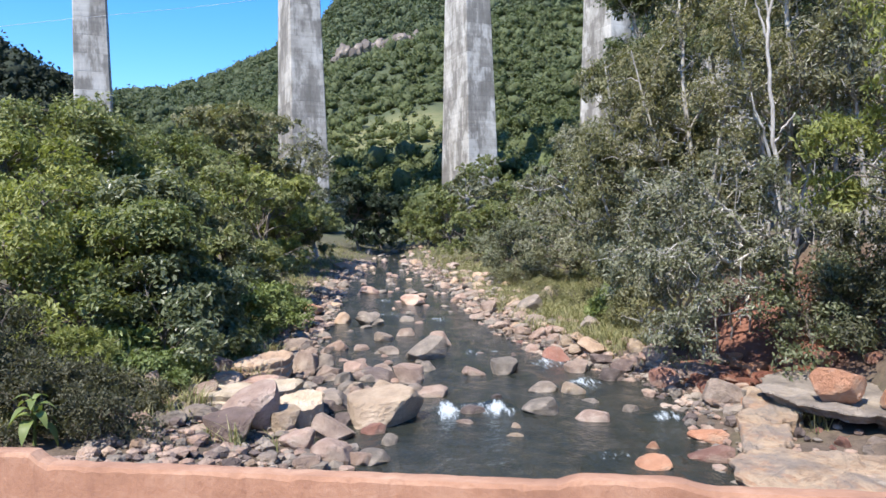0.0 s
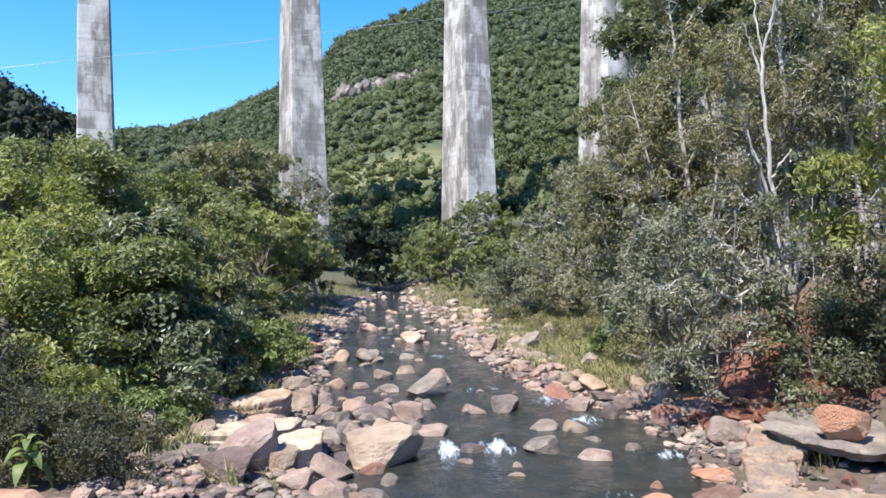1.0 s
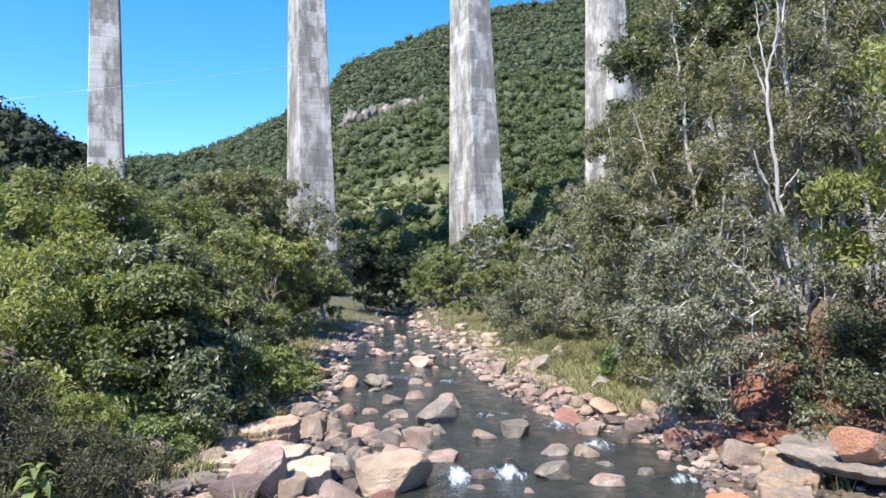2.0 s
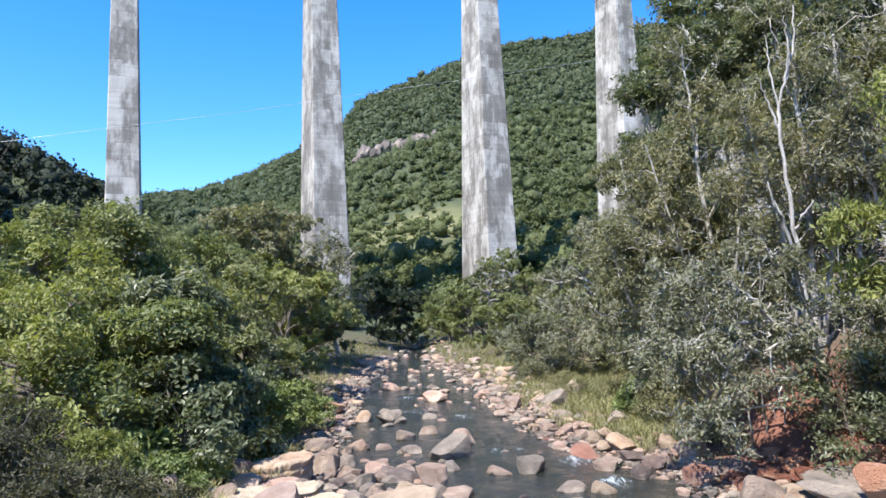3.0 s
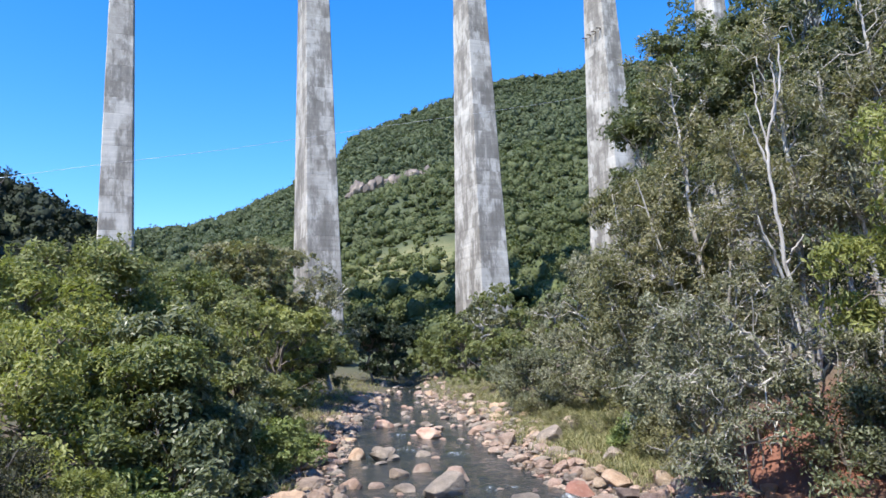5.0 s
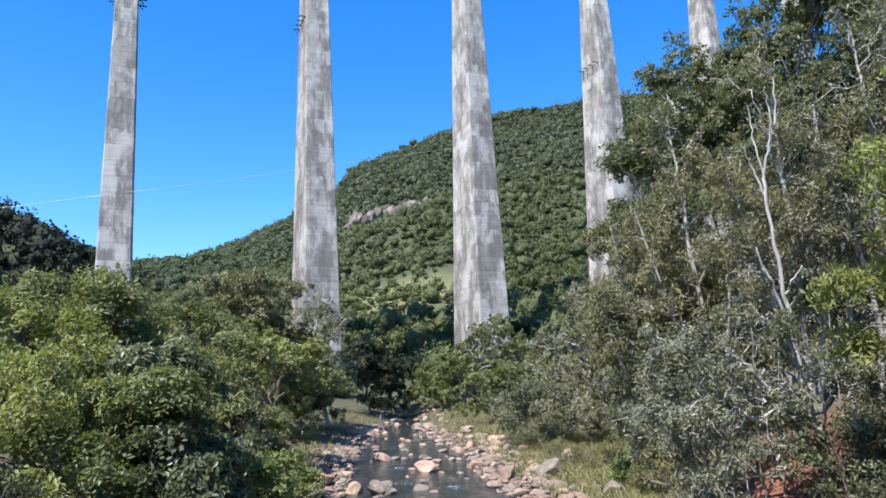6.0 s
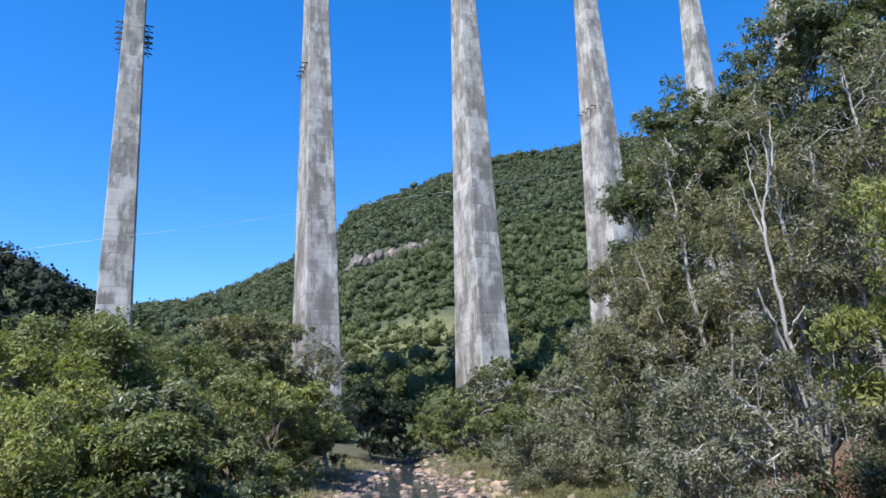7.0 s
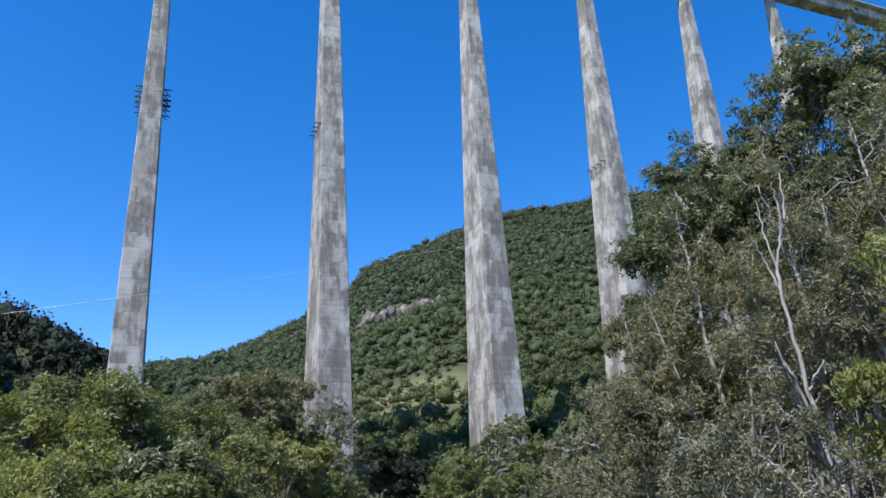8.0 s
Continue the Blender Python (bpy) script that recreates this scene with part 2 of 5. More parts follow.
def ground_material():
    m, nt, b = nodes_of("bank_ground")
    n = noise_at(nt, 0.35, 8, 0.65)
    fine = noise_at(nt, 5.0, 6, 0.7)
    soil = ramp(nt, fine.outputs["Fac"], [(0.3, (0.055, 0.04, 0.028)), (0.7, (0.15, 0.108, 0.076))])
    turf = ramp(nt, fine.outputs["Fac"], [(0.3, (0.05, 0.052, 0.022)), (0.7, (0.125, 0.115, 0.055))])
    col = mix(nt, ramp(nt, n.outputs["Fac"], [(0.5, grey(0)), (0.66, grey(1))]), soil, turf)
    # bare red earth on the steep bank
    tc = nt.nodes.new("ShaderNodeTexCoord")
    red = nt.nodes.new("ShaderNodeVectorMath")
    red.operation = "DISTANCE"
    nt.links.new(tc.outputs["Object"], red.inputs[0])
    red.inputs[1].default_value = (8.6, 18.2, 1.2)
    wob = node(nt, "ShaderNodeMath")
    wob.operation = "MULTIPLY_ADD"
    nt.links.new(fine.outputs["Fac"], wob.inputs[0])
    wob.inputs[1].default_value = 2.0
    nt.links.new(red.outputs["Value"], wob.inputs[2])
    earth = ramp(nt, n.outputs["Fac"], [(0.35, (0.075, 0.034, 0.024)), (0.65, (0.21, 0.09, 0.058))])
    sc = node(nt, "ShaderNodeMath")
    sc.operation = "MULTIPLY"
    sc.inputs[1].default_value = 0.1
    nt.links.new(wob.outputs[0], sc.inputs[0])
    col = mix(nt, ramp(nt, sc.outputs[0], [(0.30, grey(1)), (0.48, grey(0))]), col, earth)
    away = nt.nodes.new("ShaderNodeVectorMath")
    away.operation = "LENGTH"
    nt.links.new(tc.outputs["Object"], away.inputs[0])
    asc = node(nt, "ShaderNodeMath")
    asc.operation = "MULTIPLY"
    asc.inputs[1].default_value = 0.005
    nt.links.new(away.outputs["Value"], asc.inputs[0])
    floor = ramp(nt, fine.outputs["Fac"], [(0.3, (0.04, 0.052, 0.024)), (0.7, (0.075, 0.09, 0.038))])
    col = mix(nt, ramp(nt, asc.outputs[0], [(0.3, grey(0)), (0.55, grey(1))]), col, floor)
    # pale pasture on the foot of the mountain
    dry = nt.nodes.new("ShaderNodeVectorMath")
    dry.operation = "DISTANCE"
    nt.links.new(tc.outputs["Object"], dry.inputs[0])
    dry.inputs[1].default_value = MEADOW
    dsc = node(nt, "ShaderNodeMath")
    dsc.operation = "MULTIPLY"
    dsc.inputs[1].default_value = 0.01
    nt.links.new(dry.outputs["Value"], dsc.inputs[0])
    pasture = ramp(nt, n.outputs["Fac"], [(0.3, (0.10, 0.12, 0.045)), (0.7, (0.215, 0.195, 0.09))])
    col = mix(nt, ramp(nt, dsc.outputs[0], [(0.12, grey(1)), (0.25, grey(0))]), col, pasture)
    nt.links.new(col, b.inputs["Base Color"])
    b.inputs["Roughness"].default_value = 0.95
    bump(nt, b, fine.outputs["Fac"], 0.6, 0.08)
    return m


MEADOW = (-13.0, 188.0, 26.0)
GROUND = ground_material()


def water_material():
    m, nt, b = nodes_of("river_water")
    n = noise_at(nt, 0.8, 4)
    b.inputs["IOR"].default_value = 1.33
    col = ramp(nt, n.outputs["Fac"], [(0.35, (0.018, 0.022, 0.019)), (0.7, (0.042, 0.041, 0.032))])
    at = nt.nodes.new("ShaderNodeAttribute")
    at.attribute_name = "foam"
    veil = noise_at(nt, 9.0, 8, 0.8, (1.0, 0.22, 1))
    add = nt.nodes.new("ShaderNodeMath")
    add.operation = "MULTIPLY_ADD"
    nt.links.new(at.outputs["Fac"], add.inputs[0])
    add.inputs[1].default_value = 0.62
    nt.links.new(ramp(nt, veil.outputs["Fac"], [(0.34, grey(0)), (0.66, grey(0.5))]), add.inputs[2])
    white = ramp(nt, add.outputs[0], [(0.55, grey(0)), (0.8, grey(0.6)), (1.0, grey(0.95))])
    nt.links.new(mix(nt, white, col, (0.62, 0.68, 0.70)), b.inputs["Base Color"])
    nt.links.new(ramp(nt, white, [(0, grey(0.06)), (1, grey(0.7))]), b.inputs["Roughness"])
    w = noise_at(nt, 3.6, 6, 0.6, (1.0, 0.5, 1))
    bump(nt, b, w.outputs["Fac"], 0.9, 0.16)
    return m


WATER = water_material()


def plain(name, a, c, scale=8.0, rough=0.7, metal=0.0, rel=0.3):
    m, nt, b = nodes_of(name)
    n = noise_at(nt, scale, 6, 0.65)
    nt.links.new(ramp(nt, n.outputs["Fac"], [(0.3, a), (0.7, c)]), b.inputs["Base Color"])
    b.inputs["Roughness"].default_value, b.inputs["Metallic"].default_value = rough, metal
    bump(nt, b, n.outputs["Fac"], rel, 0.02)
    return m


RUST = plain("rusty_steel", (0.03, 0.025, 0.02), (0.09, 0.06, 0.045))
CABLE = plain("cable_aluminium", (0.5, 0.5, 0.5), (0.65, 0.65, 0.65), 20, 0.35, 0.6)


def wall_material():
    m, nt, b = nodes_of("red_dusty_concrete")
    n, fine = noise_at(nt, 1.6, 8, 0.7), noise_at(nt, 30, 5, 0.7)
    col = ramp(nt, n.outputs["Fac"], [(0.28, (0.19, 0.095, 0.058)), (0.5, (0.33, 0.18, 0.112)), (0.72, (0.47, 0.30, 0.205))])
    drip = noise_at(nt, 5.0, 6, 0.75, (1, 1, 0.2))
    col = mix(nt, ramp(nt, drip.outputs["Fac"], [(0.56, grey(0)), (0.7, grey(0.55))]), col, (0.20, 0.10, 0.065))
    col = mix(nt, ramp(nt, fine.outputs["Fac"], [(0.55, grey(0)), (0.75, grey(0.5))]), col, (0.22, 0.12, 0.08))
    nt.links.new(col, b.inputs["Base Color"])
    b.inputs["Roughness"].default_value = 0.95
    bump(nt, b, mix(nt, 0.4, drip.outputs["Fac"], fine.outputs["Fac"]), 0.7, 0.02)
    return m


RED_WALL = wall_material()

# ---- building helpers ----
rng = np.random.default_rng(7)


def np_mesh(name, verts, faces, smooth=False):
    """faces: one int array, all rows of the same length."""
    me = bpy.data.meshes.new(name)
    verts, faces = np.asarray(verts, np.float32), np.asarray(faces, np.int32)
    n, k = faces.shape
    me.vertices.add(len(verts))
    me.vertices.foreach_set("co", verts.ravel())
    me.loops.add(n * k)
    me.loops.foreach_set("vertex_index", faces.ravel())
    me.polygons.add(n)
    me.polygons.foreach_set("loop_start", np.arange(0, n * k, k, dtype=np.int32))
    me.polygons.foreach_set("use_smooth", np.full(n, smooth))
    me.update(calc_edges=True)
    return me


def mesh_object(name, me, material, parent=None, label=""):
    if not me.materials:
        me.materials.append(material)
    ob = new(name, me)
    ob.parent = parent
    return tagged(ob, label)


def part(name, bm, material, parent, label=""):
    me = bpy.data.meshes.new(name)
    bm.to_mesh(me)
    bm.free()
    return mesh_object(name, me, material, parent, label)


def thing(name, place, label, category, group="", kind=""):
    ob = new(name)
    ob.location = place
    ob.empty_display_size = 0.3
    return tagged(ob, label, category, group, kind)


def bm_box(bm, m, sx, sy, sz, bevel=0.0):
    made = bmesh.ops.create_cube(bm, size=1, matrix=m @ Matrix.Diagonal((sx, sy, sz, 1)))
    if bevel:
        edges = list({e for v in made["verts"] for e in v.link_edges})
        bmesh.ops.bevel(bm, geom=edges, offset=bevel, segments=2, affect="EDGES")


def tube(path, radii, sides=7):
    """Vertices and quads of a tapered tube along a path."""
    path, radii = np.asarray(path, float), np.asarray(radii, float)
    way = np.gradient(path, axis=0)
    way /= np.linalg.norm(way, axis=1)[:, None] + 1e-9
    ref = np.where(np.abs(way[:, 2:3]) > 0.9, [[1.0, 0, 0]], [[0, 0, 1.0]])
    u = np.cross(way, ref)
    u /= np.linalg.norm(u, axis=1)[:, None] + 1e-9
    v = np.cross(way, u)
    a = np.linspace(0, 2 * np.pi, sides, endpoint=False)
    ring = u[:, None] * np.cos(a)[None, :, None] + v[:, None] * np.sin(a)[None, :, None]
    verts = (path[:, None] + ring * radii[:, None, None]).reshape(-1, 3)
    i = np.arange(len(path) - 1)[:, None] * sides
    j = np.arange(sides)[None]
    k = (j + 1) % sides
    faces = np.stack([i + j, i + k, i + sides + k, i + sides + j], -1).reshape(-1, 4)
    return verts, faces


def merged(pieces):
    verts, faces, base = [], [], 0
    for v, f in pieces:
        verts.append(v)
        faces.append(f + base)
        base += len(v)
    return np.concatenate(verts), np.concatenate(faces)


def crooked(a, b, g, bend=0.12, n=6):
    a, b = np.asarray(a, float), np.asarray(b, float)
    t = np.linspace(0, 1, n)[:, None]
    wob = g.normal(0, 1, (n, 3)) * np.linalg.norm(b - a) * bend * 0.35
    wob[0] = wob[-1] = 0
    return a + (b - a) * t + wob + np.array([0, 0, 1.0]) * np.sin(t * np.pi) * bend * np.linalg.norm(b - a) * 0.5


def unit(v):
    return v / (np.linalg.norm(v, axis=-1, keepdims=True) + 1e-9)


def leaf_quads(centres, outward, size, g, slim=0.45, hang=0.3, ruffle=0.36):
    """One folded leaf, a quad of two triangles, at every centre."""
    n = len(centres)
    nrm = unit(outward + g.normal(0, ruffle, (n, 3)))
    along = unit(np.cross(nrm, g.normal(0, 1, (n, 3))) - [0, 0, hang])
    side = unit(np.cross(along, nrm))
    s = size * g.uniform(0.6, 1.35, (n, 1))
    a = centres - along * s * 0.5
    c = centres + along * s * 0.5
    lift = nrm * s * 0.08
    b = centres + side * s * slim * 0.5 + lift
    d = centres - side * s * slim * 0.5 + lift
    verts = np.stack([a, b, c, d], 1).reshape(-1, 3)
    return verts, np.arange(4 * n).reshape(-1, 4)


def leaf_pads(tips, facing, per, spread, g):
    """Leaves in shallow drooping pads round the tips of twigs."""
    n = len(tips)
    nrm = unit(facing + g.normal(0, 0.3, (n, 3)))
    u = unit(np.cross(nrm, g.normal(0, 1, (n, 3))))
    v = np.cross(nrm, u)
    wide = spread * g.uniform(1.2, 2.3, (n, 1))
    r = np.sqrt(g.random((n, per))) * wide
    a = g.uniform(0, 6.28, (n, per))
    pts = tips[:, None] + u[:, None] * (r * np.cos(a))[..., None] + v[:, None] * (0.75 * r * np.sin(a))[..., None]
    pts = pts + nrm[:, None] * (g.normal(0, 0.3 * spread, (n, per)) - 0.35 * r * r / (wide + 1e-6))[..., None]
    return pts.reshape(-1, 3), np.repeat(nrm, per, 0)


def crown_points(lobes, sprays, per_spray, spread, g, fill=0.3):
    """Leaf centres and facings: pads of leaves on and inside uneven lobes, with gaps between them."""
    sprays, per = int(sprays * 0.5), int(per_spray * 1.9)
    centre = np.array([l[0] for l in lobes], float)
    radii = np.array([l[1] for l in lobes], float)
    share = radii.prod(1) ** (2 / 3)
    pick = g.choice(len(lobes), sprays, p=share / share.sum())
    d = unit(g.normal(0, 1, (sprays, 3)))
    d[:, 2] = np.where(d[:, 2] < -0.4, -d[:, 2], d[:, 2])
    depth = np.where(g.random(sprays) < fill, g.uniform(0.3, 0.75, sprays), g.uniform(0.75, 1.12, sprays) + 0.4 * (g.random(sprays) < 0.15))
    tips = centre[pick] + d * radii[pick] * depth[:, None]
    pts, out = leaf_pads(tips, unit(d * 0.75 + [0, 0, 0.5]), per, spread, g)
    return pts, out, tips


def plant_tree(place, height, lobes, leaf, bark, label, category="tree", name="tree", group="", sprays=700, per_spray=12, leaf_size=0.16,
               slim=0.45, spread=0.19, trunks=1, girth=0.14, twigs=60, lean=(0, 0), hang=0.3, fill=0.22, seed=1, twig=0.16):
    """A tapered trunk with limbs and twigs, and a crown of single leaves; lobes are (centre, radii) from the foot of the trunk."""
    g = np.random.default_rng(seed)
    top = thing(name, place, label, category, group)
    pts, out, tips = crown_points(lobes, sprays, per_spray, spread, g, fill)
    wood = []
    for k in range(trunks):
        foot = np.array([g.normal(0, 0.25) * (trunks > 1), g.normal(0, 0.25) * (trunks > 1), -0.3])
        head = np.array([lean[0] + g.normal(0, 0.4) * (trunks > 1), lean[1] + g.normal(0, 0.4) * (trunks > 1), height * g.uniform(0.75, 0.92)])
        stem = crooked(foot, head, g, 0.1, 9)
        r = girth * (1 if k == 0 else g.uniform(0.5, 0.8))
        wood.append(tube(stem, np.linspace(r * 1.15, r * 0.22, 9), 8))
        for c, rad in lobes[k::trunks]:
            s = stem[min(8, max(2, int(8 * (c[2] - 0.5 * rad[2]) / height)))]
            limb = crooked(s, c, g, 0.2, 6)
            wood.append(tube(limb, np.linspace(r * 0.45, r * 0.12, 6), 5))
    cs = np.array([l[0] for l in lobes], float)
    for tip in tips[g.choice(len(tips), min(twigs, len(tips)), replace=False)]:
        c = cs[np.argmin(((cs - tip) ** 2).sum(1))]
        wood.append(tube(crooked(c + (tip - c) * 0.1, tip, g, 0.25, 5), np.linspace(girth * twig, girth * twig * 0.3, 5), 3))
    mesh_object("trunk", np_mesh("trunk", *merged(wood), True), bark, top)
    mesh_object("crown", np_mesh("crown", *leaf_quads(pts, out, leaf_size, g, slim, hang)), leaf, top)
    return top


def branch_tree(stems, leaf, bark, label, seed, boughs=9, twigs=7, reach=0.42, per=16, leaf_size=0.13, slim=0.38, spread=0.16, droop=0.25, bare=0.3,
                pull=(0, 0, 0.35), start=0.25, category="tree", name="tree", thick=1.0):
    """A tree grown from its stems: each stem is (points, radius), with boughs, twigs and leaf pads at the twigs' ends."""
    g = np.random.default_rng(seed)
    foot = np.array(stems[0][0][0], float)
    top = thing(name, tuple(foot), label, category)
    wood, tips, ways = [], [], []
    for pts, r in stems:
        p = np.array(pts, float) - foot
        k = np.linspace(0, len(p) - 1, 5 * len(p))
        path = np.stack([np.interp(k, np.arange(len(p)), p[:, i]) for i in range(3)], -1)
        length = np.linalg.norm(np.diff(path, axis=0), axis=1).sum()
        path[2:] += np.cumsum(g.normal(0, 0.012, (len(path) - 2, 3)), 0) * length * 0.25
        wood.append(tube(path, np.linspace(r, r * 0.2, len(path)), 7))
        for _ in range(boughs):
            t = g.uniform(start, 1.0)
            i = int(t * (len(path) - 1))
            ahead = unit(path[min(i + 1, len(path) - 1)] - path[max(i - 1, 0)])
            way = unit(ahead * 0.55 + g.normal(0, 0.55, 3) + np.array(pull))
            l = length * reach * g.uniform(0.4, 1.1) * (1.15 - 0.5 * t)
            end = path[i] + way * l - np.array([0, 0, droop * l * 0.5])
            bough = crooked(path[i], end, g, 0.2, 7)
            rb = r * (1 - 0.75 * t) * 0.55 * thick
            wood.append(tube(bough, np.linspace(rb, rb * 0.3, 7), 5))
            for _ in range(twigs):
                j = int(g.integers(2, 7))
                w = unit(way * 0.6 + g.normal(0, 0.6, 3) + [0, 0, 0.15])
                tip = bough[j] + w * l * g.uniform(0.15, 0.4) - [0, 0, droop * 0.2]
                wood.append(tube(crooked(bough[j], tip, g, 0.25, 4), np.linspace(rb * 0.35, rb * 0.12, 4), 3))
                if g.random() > bare:
                    tips += [tip, bough[j] + (tip - bough[j]) * g.uniform(0.3, 0.7)]
                    ways += [unit(w * 0.5 + [0, 0, 0.6])] * 2
    mesh_object("trunk", np_mesh("trunk", *merged(wood), True), bark, top)
    pts, out = leaf_pads(np.array(tips), np.array(ways), per, spread, g)
    mesh_object("crown", np_mesh("crown", *leaf_quads(pts, out, leaf_size, g, slim, 0.35, 0.55)), leaf, top)
    return top


def lobes_of(seed, n, height, width, low=0.35, squash=0.75):
    """A crown of n lobes round a stem of that height."""
    g = np.random.default_rng(seed)
    made = [((0, 0, height * 0.86), (width * 0.2, width * 0.2, height * 0.12))]
    for i in range(int(n * 1.5)):
        a = i * 2.4 + g.uniform(-0.5, 0.5)
        z = height * g.uniform(low, 0.88)
        r = width * g.uniform(0.09, 0.21)
        reach = width * 0.64 * g.uniform(0.25, 1.1) * (1.15 - 0.6 * z / height)
        made.append(((math.cos(a) * reach, math.sin(a) * reach, z), (r, r, r * squash)))
    return made


# ---- ground ----
RIVER_Y = [-60, 0, 10, 17, 21, 25, 30, 36, 44, 55, 65, 90, 110, 140]
RIVER_X = [4.0, 2.0, 1.7, 0.9, -0.4, -1.2, -1.7, -2.4, -3.0, -4.3, -5.0, -6.8, -14, -40]
RIVER_W = [8, 7.5, 6.6, 8.4, 7.4, 7.0, 6.6, 6.8, 7.0, 4.8, 3.8, 3.6, 4, 4]
LEFT_BANK = ([-2, -0.8, 0, 2, 4, 8, 20, 60], [-0.5, -0.4, 0.0, 0.3, 0.65, 1.3, 3.2, 11])
RIGHT_STEEP = ([-2, -0.8, 0, 1.5, 3.2, 4.4, 5.8, 7.5, 12, 20, 60], [-0.5, -0.4, 0.0, 0.15, 0.35, 1.3, 2.4, 3.2, 5.6, 9, 26])
RIGHT_FLAT = ([-2, -0.8, 0, 2, 6, 12, 25, 60], [-0.5, -0.4, 0.0, 0.35, 0.7, 1.7, 5, 15])
RIDGE_AZ = [-180, -100, -60, -42, -35, -31, -27.5, -25.5, -24.0, -21, -17, -13, -9, -8.2, -5.4, -0.5, 4.5, 9.4, 15, 25, 40, 70, 120, 180]
RIDGE_EL = [10, 13, 14, 13.2, 12.3, 10.7, 9.5, 8.0, 9.1, 9.4, 10.8, 12.8, 15.1, 16.6, 17.7, 19.4, 20.7, 20.8, 21, 20, 18, 16, 12, 10]
RIDGE_D = [380, 300, 230, 200, 190, 190, 190, 210, 560, 600, 600, 600, 600, 600, 600, 600, 600, 600, 580, 500, 420, 380, 380, 380]


def smooth(a, b, x):
    t = np.clip((x - a) / (b - a), 0, 1)
    return t * t * (3 - 2 * t)


def waves(x, y, size, seed):
    """Smooth unevenness between about -1 and 1."""
    g = np.random.default_rng(seed)
    z = np.zeros_like(x)
    for k in range(7):
        a, f, p = g.uniform(0, 6.28), (0.6 + 0.35 * k) / size, g.uniform(0, 6.28)
        z = z + np.sin((x * math.cos(a) + y * math.sin(a)) * f * 2 * np.pi + p) / (1 + 0.5 * k)
    return z / 3


def height_at(x, y):
    x, y = np.asarray(x, float), np.asarray(y, float)
    r, az = np.hypot(x, y), np.degrees(np.arctan2(x, y))
    c, w = np.interp(y, RIVER_Y, RIVER_X), np.interp(y, RIVER_Y, RIVER_W)
    d = np.abs(x - c) - w / 2
    d = d + 0.45 * waves(x, y, 5.0, 3) * smooth(-1.5, 0.5, d)
    steep = smooth(27, 22, y)
    right = np.interp(d, *RIGHT_STEEP) * steep + np.interp(d, *RIGHT_FLAT) * (1 - steep)
    near = np.where(x < c, np.interp(d, *LEFT_BANK), right)
    near = near + 0.08 * waves(x, y, 1.6, 5) * smooth(0, 2, d) + 0.5 * waves(x, y, 14, 6) * smooth(6, 25, d)
    near = near + 0.22 * waves(x, y, 0.9, 19) * smooth(3.6, 4.6, d) * steep * (x > c) * smooth(14, 8, d)
    el, far_d = np.interp(az, RIDGE_AZ, RIDGE_EL), np.interp(az, RIDGE_AZ, RIDGE_D)
    top = EYE + far_d * np.tan(np.radians(el + 0.25))
    s = np.clip((r - 125) / (far_d - 125), 0, 1)
    far = 6 + (top - 6) * s ** 1.12 - np.maximum(r - far_d, 0) * 0.22
    far = far + waves(x, y, 70, 8) * 5 * smooth(0, 0.3, s) * smooth(1.0, 0.85, s) + waves(x, y, 25, 9) * 1.5 * smooth(0.02, 0.2, s)
    far = np.maximum(far, -20 + 0.0 * r)
    k = smooth(70, 150, r)
    return near * (1 - k) + far * k


def build_ground():
    az = np.radians(np.concatenate([np.arange(-180, -48, 4.0), np.arange(-48, 48, 0.36), np.arange(48, 180, 4.0)]))
    rad = np.concatenate([[0.02, 0.6, 1.5, 3, 5], 6.0 * 1.0255 ** np.arange(258)])
    rr, aa = np.meshgrid(rad, az, indexing="ij")
    x, y = rr * np.sin(aa), rr * np.cos(aa)
    verts = np.stack([x, y, height_at(x, y)], -1).reshape(-1, 3)
    na, nr = len(az), len(rad)
    i, j = np.arange(nr - 1)[:, None] * na, np.arange(na)[None]
    k = (j + 1) % na
    faces = np.stack([i + j, i + na + j, i + na + k, i + k], -1).reshape(-1, 4)
    ob = mesh_object("ground", np_mesh("ground", verts, faces[:, ::-1], True), GROUND)
    tagged(ob, "green and earthy river banks rising to wooded hills", "ground", kind="structure")


build_ground()

# water: one sheet that the banks cut, with small falls
FALLS = [(0.02, 15.2, 0.25, 0.75, 1.05), (1.15, 15.3, 0.32, 0.5, 1.0), (0.6, 15.45, 0.45, 0.2, 0.65), (3.5, 17.6, 0.45, 0.6, 0.75), (4.6, 14.5, 0.42, 0.3, 0.8),
         (2.9, 12.1, 0.35, 0.25, 0.55), (-0.2, 29.0, 0.7, 1.0, 0.6), (0.9, 21.8, 0.4, 0.8, 0.55), (3.0, 20.2, 0.5, 0.8, 0.7), (-2.2, 30.7, 0.8, 1.2, 0.5), (-3.0, 36, 1.0, 1.5, 0.5)]
wx, wy = np.meshgrid(np.arange(-11, 9, 0.13), np.concatenate([np.arange(-30, 9.5, 1.5), np.arange(9.5, 27, 0.13), np.arange(27, 60, 0.5), np.arange(60, 112, 2.0)]), indexing="ij")
wz = 0.018 * waves(wx, wy, 1.4, 11) + 0.02 * waves(wx, wy, 3.0, 12)
foam = np.zeros_like(wx)
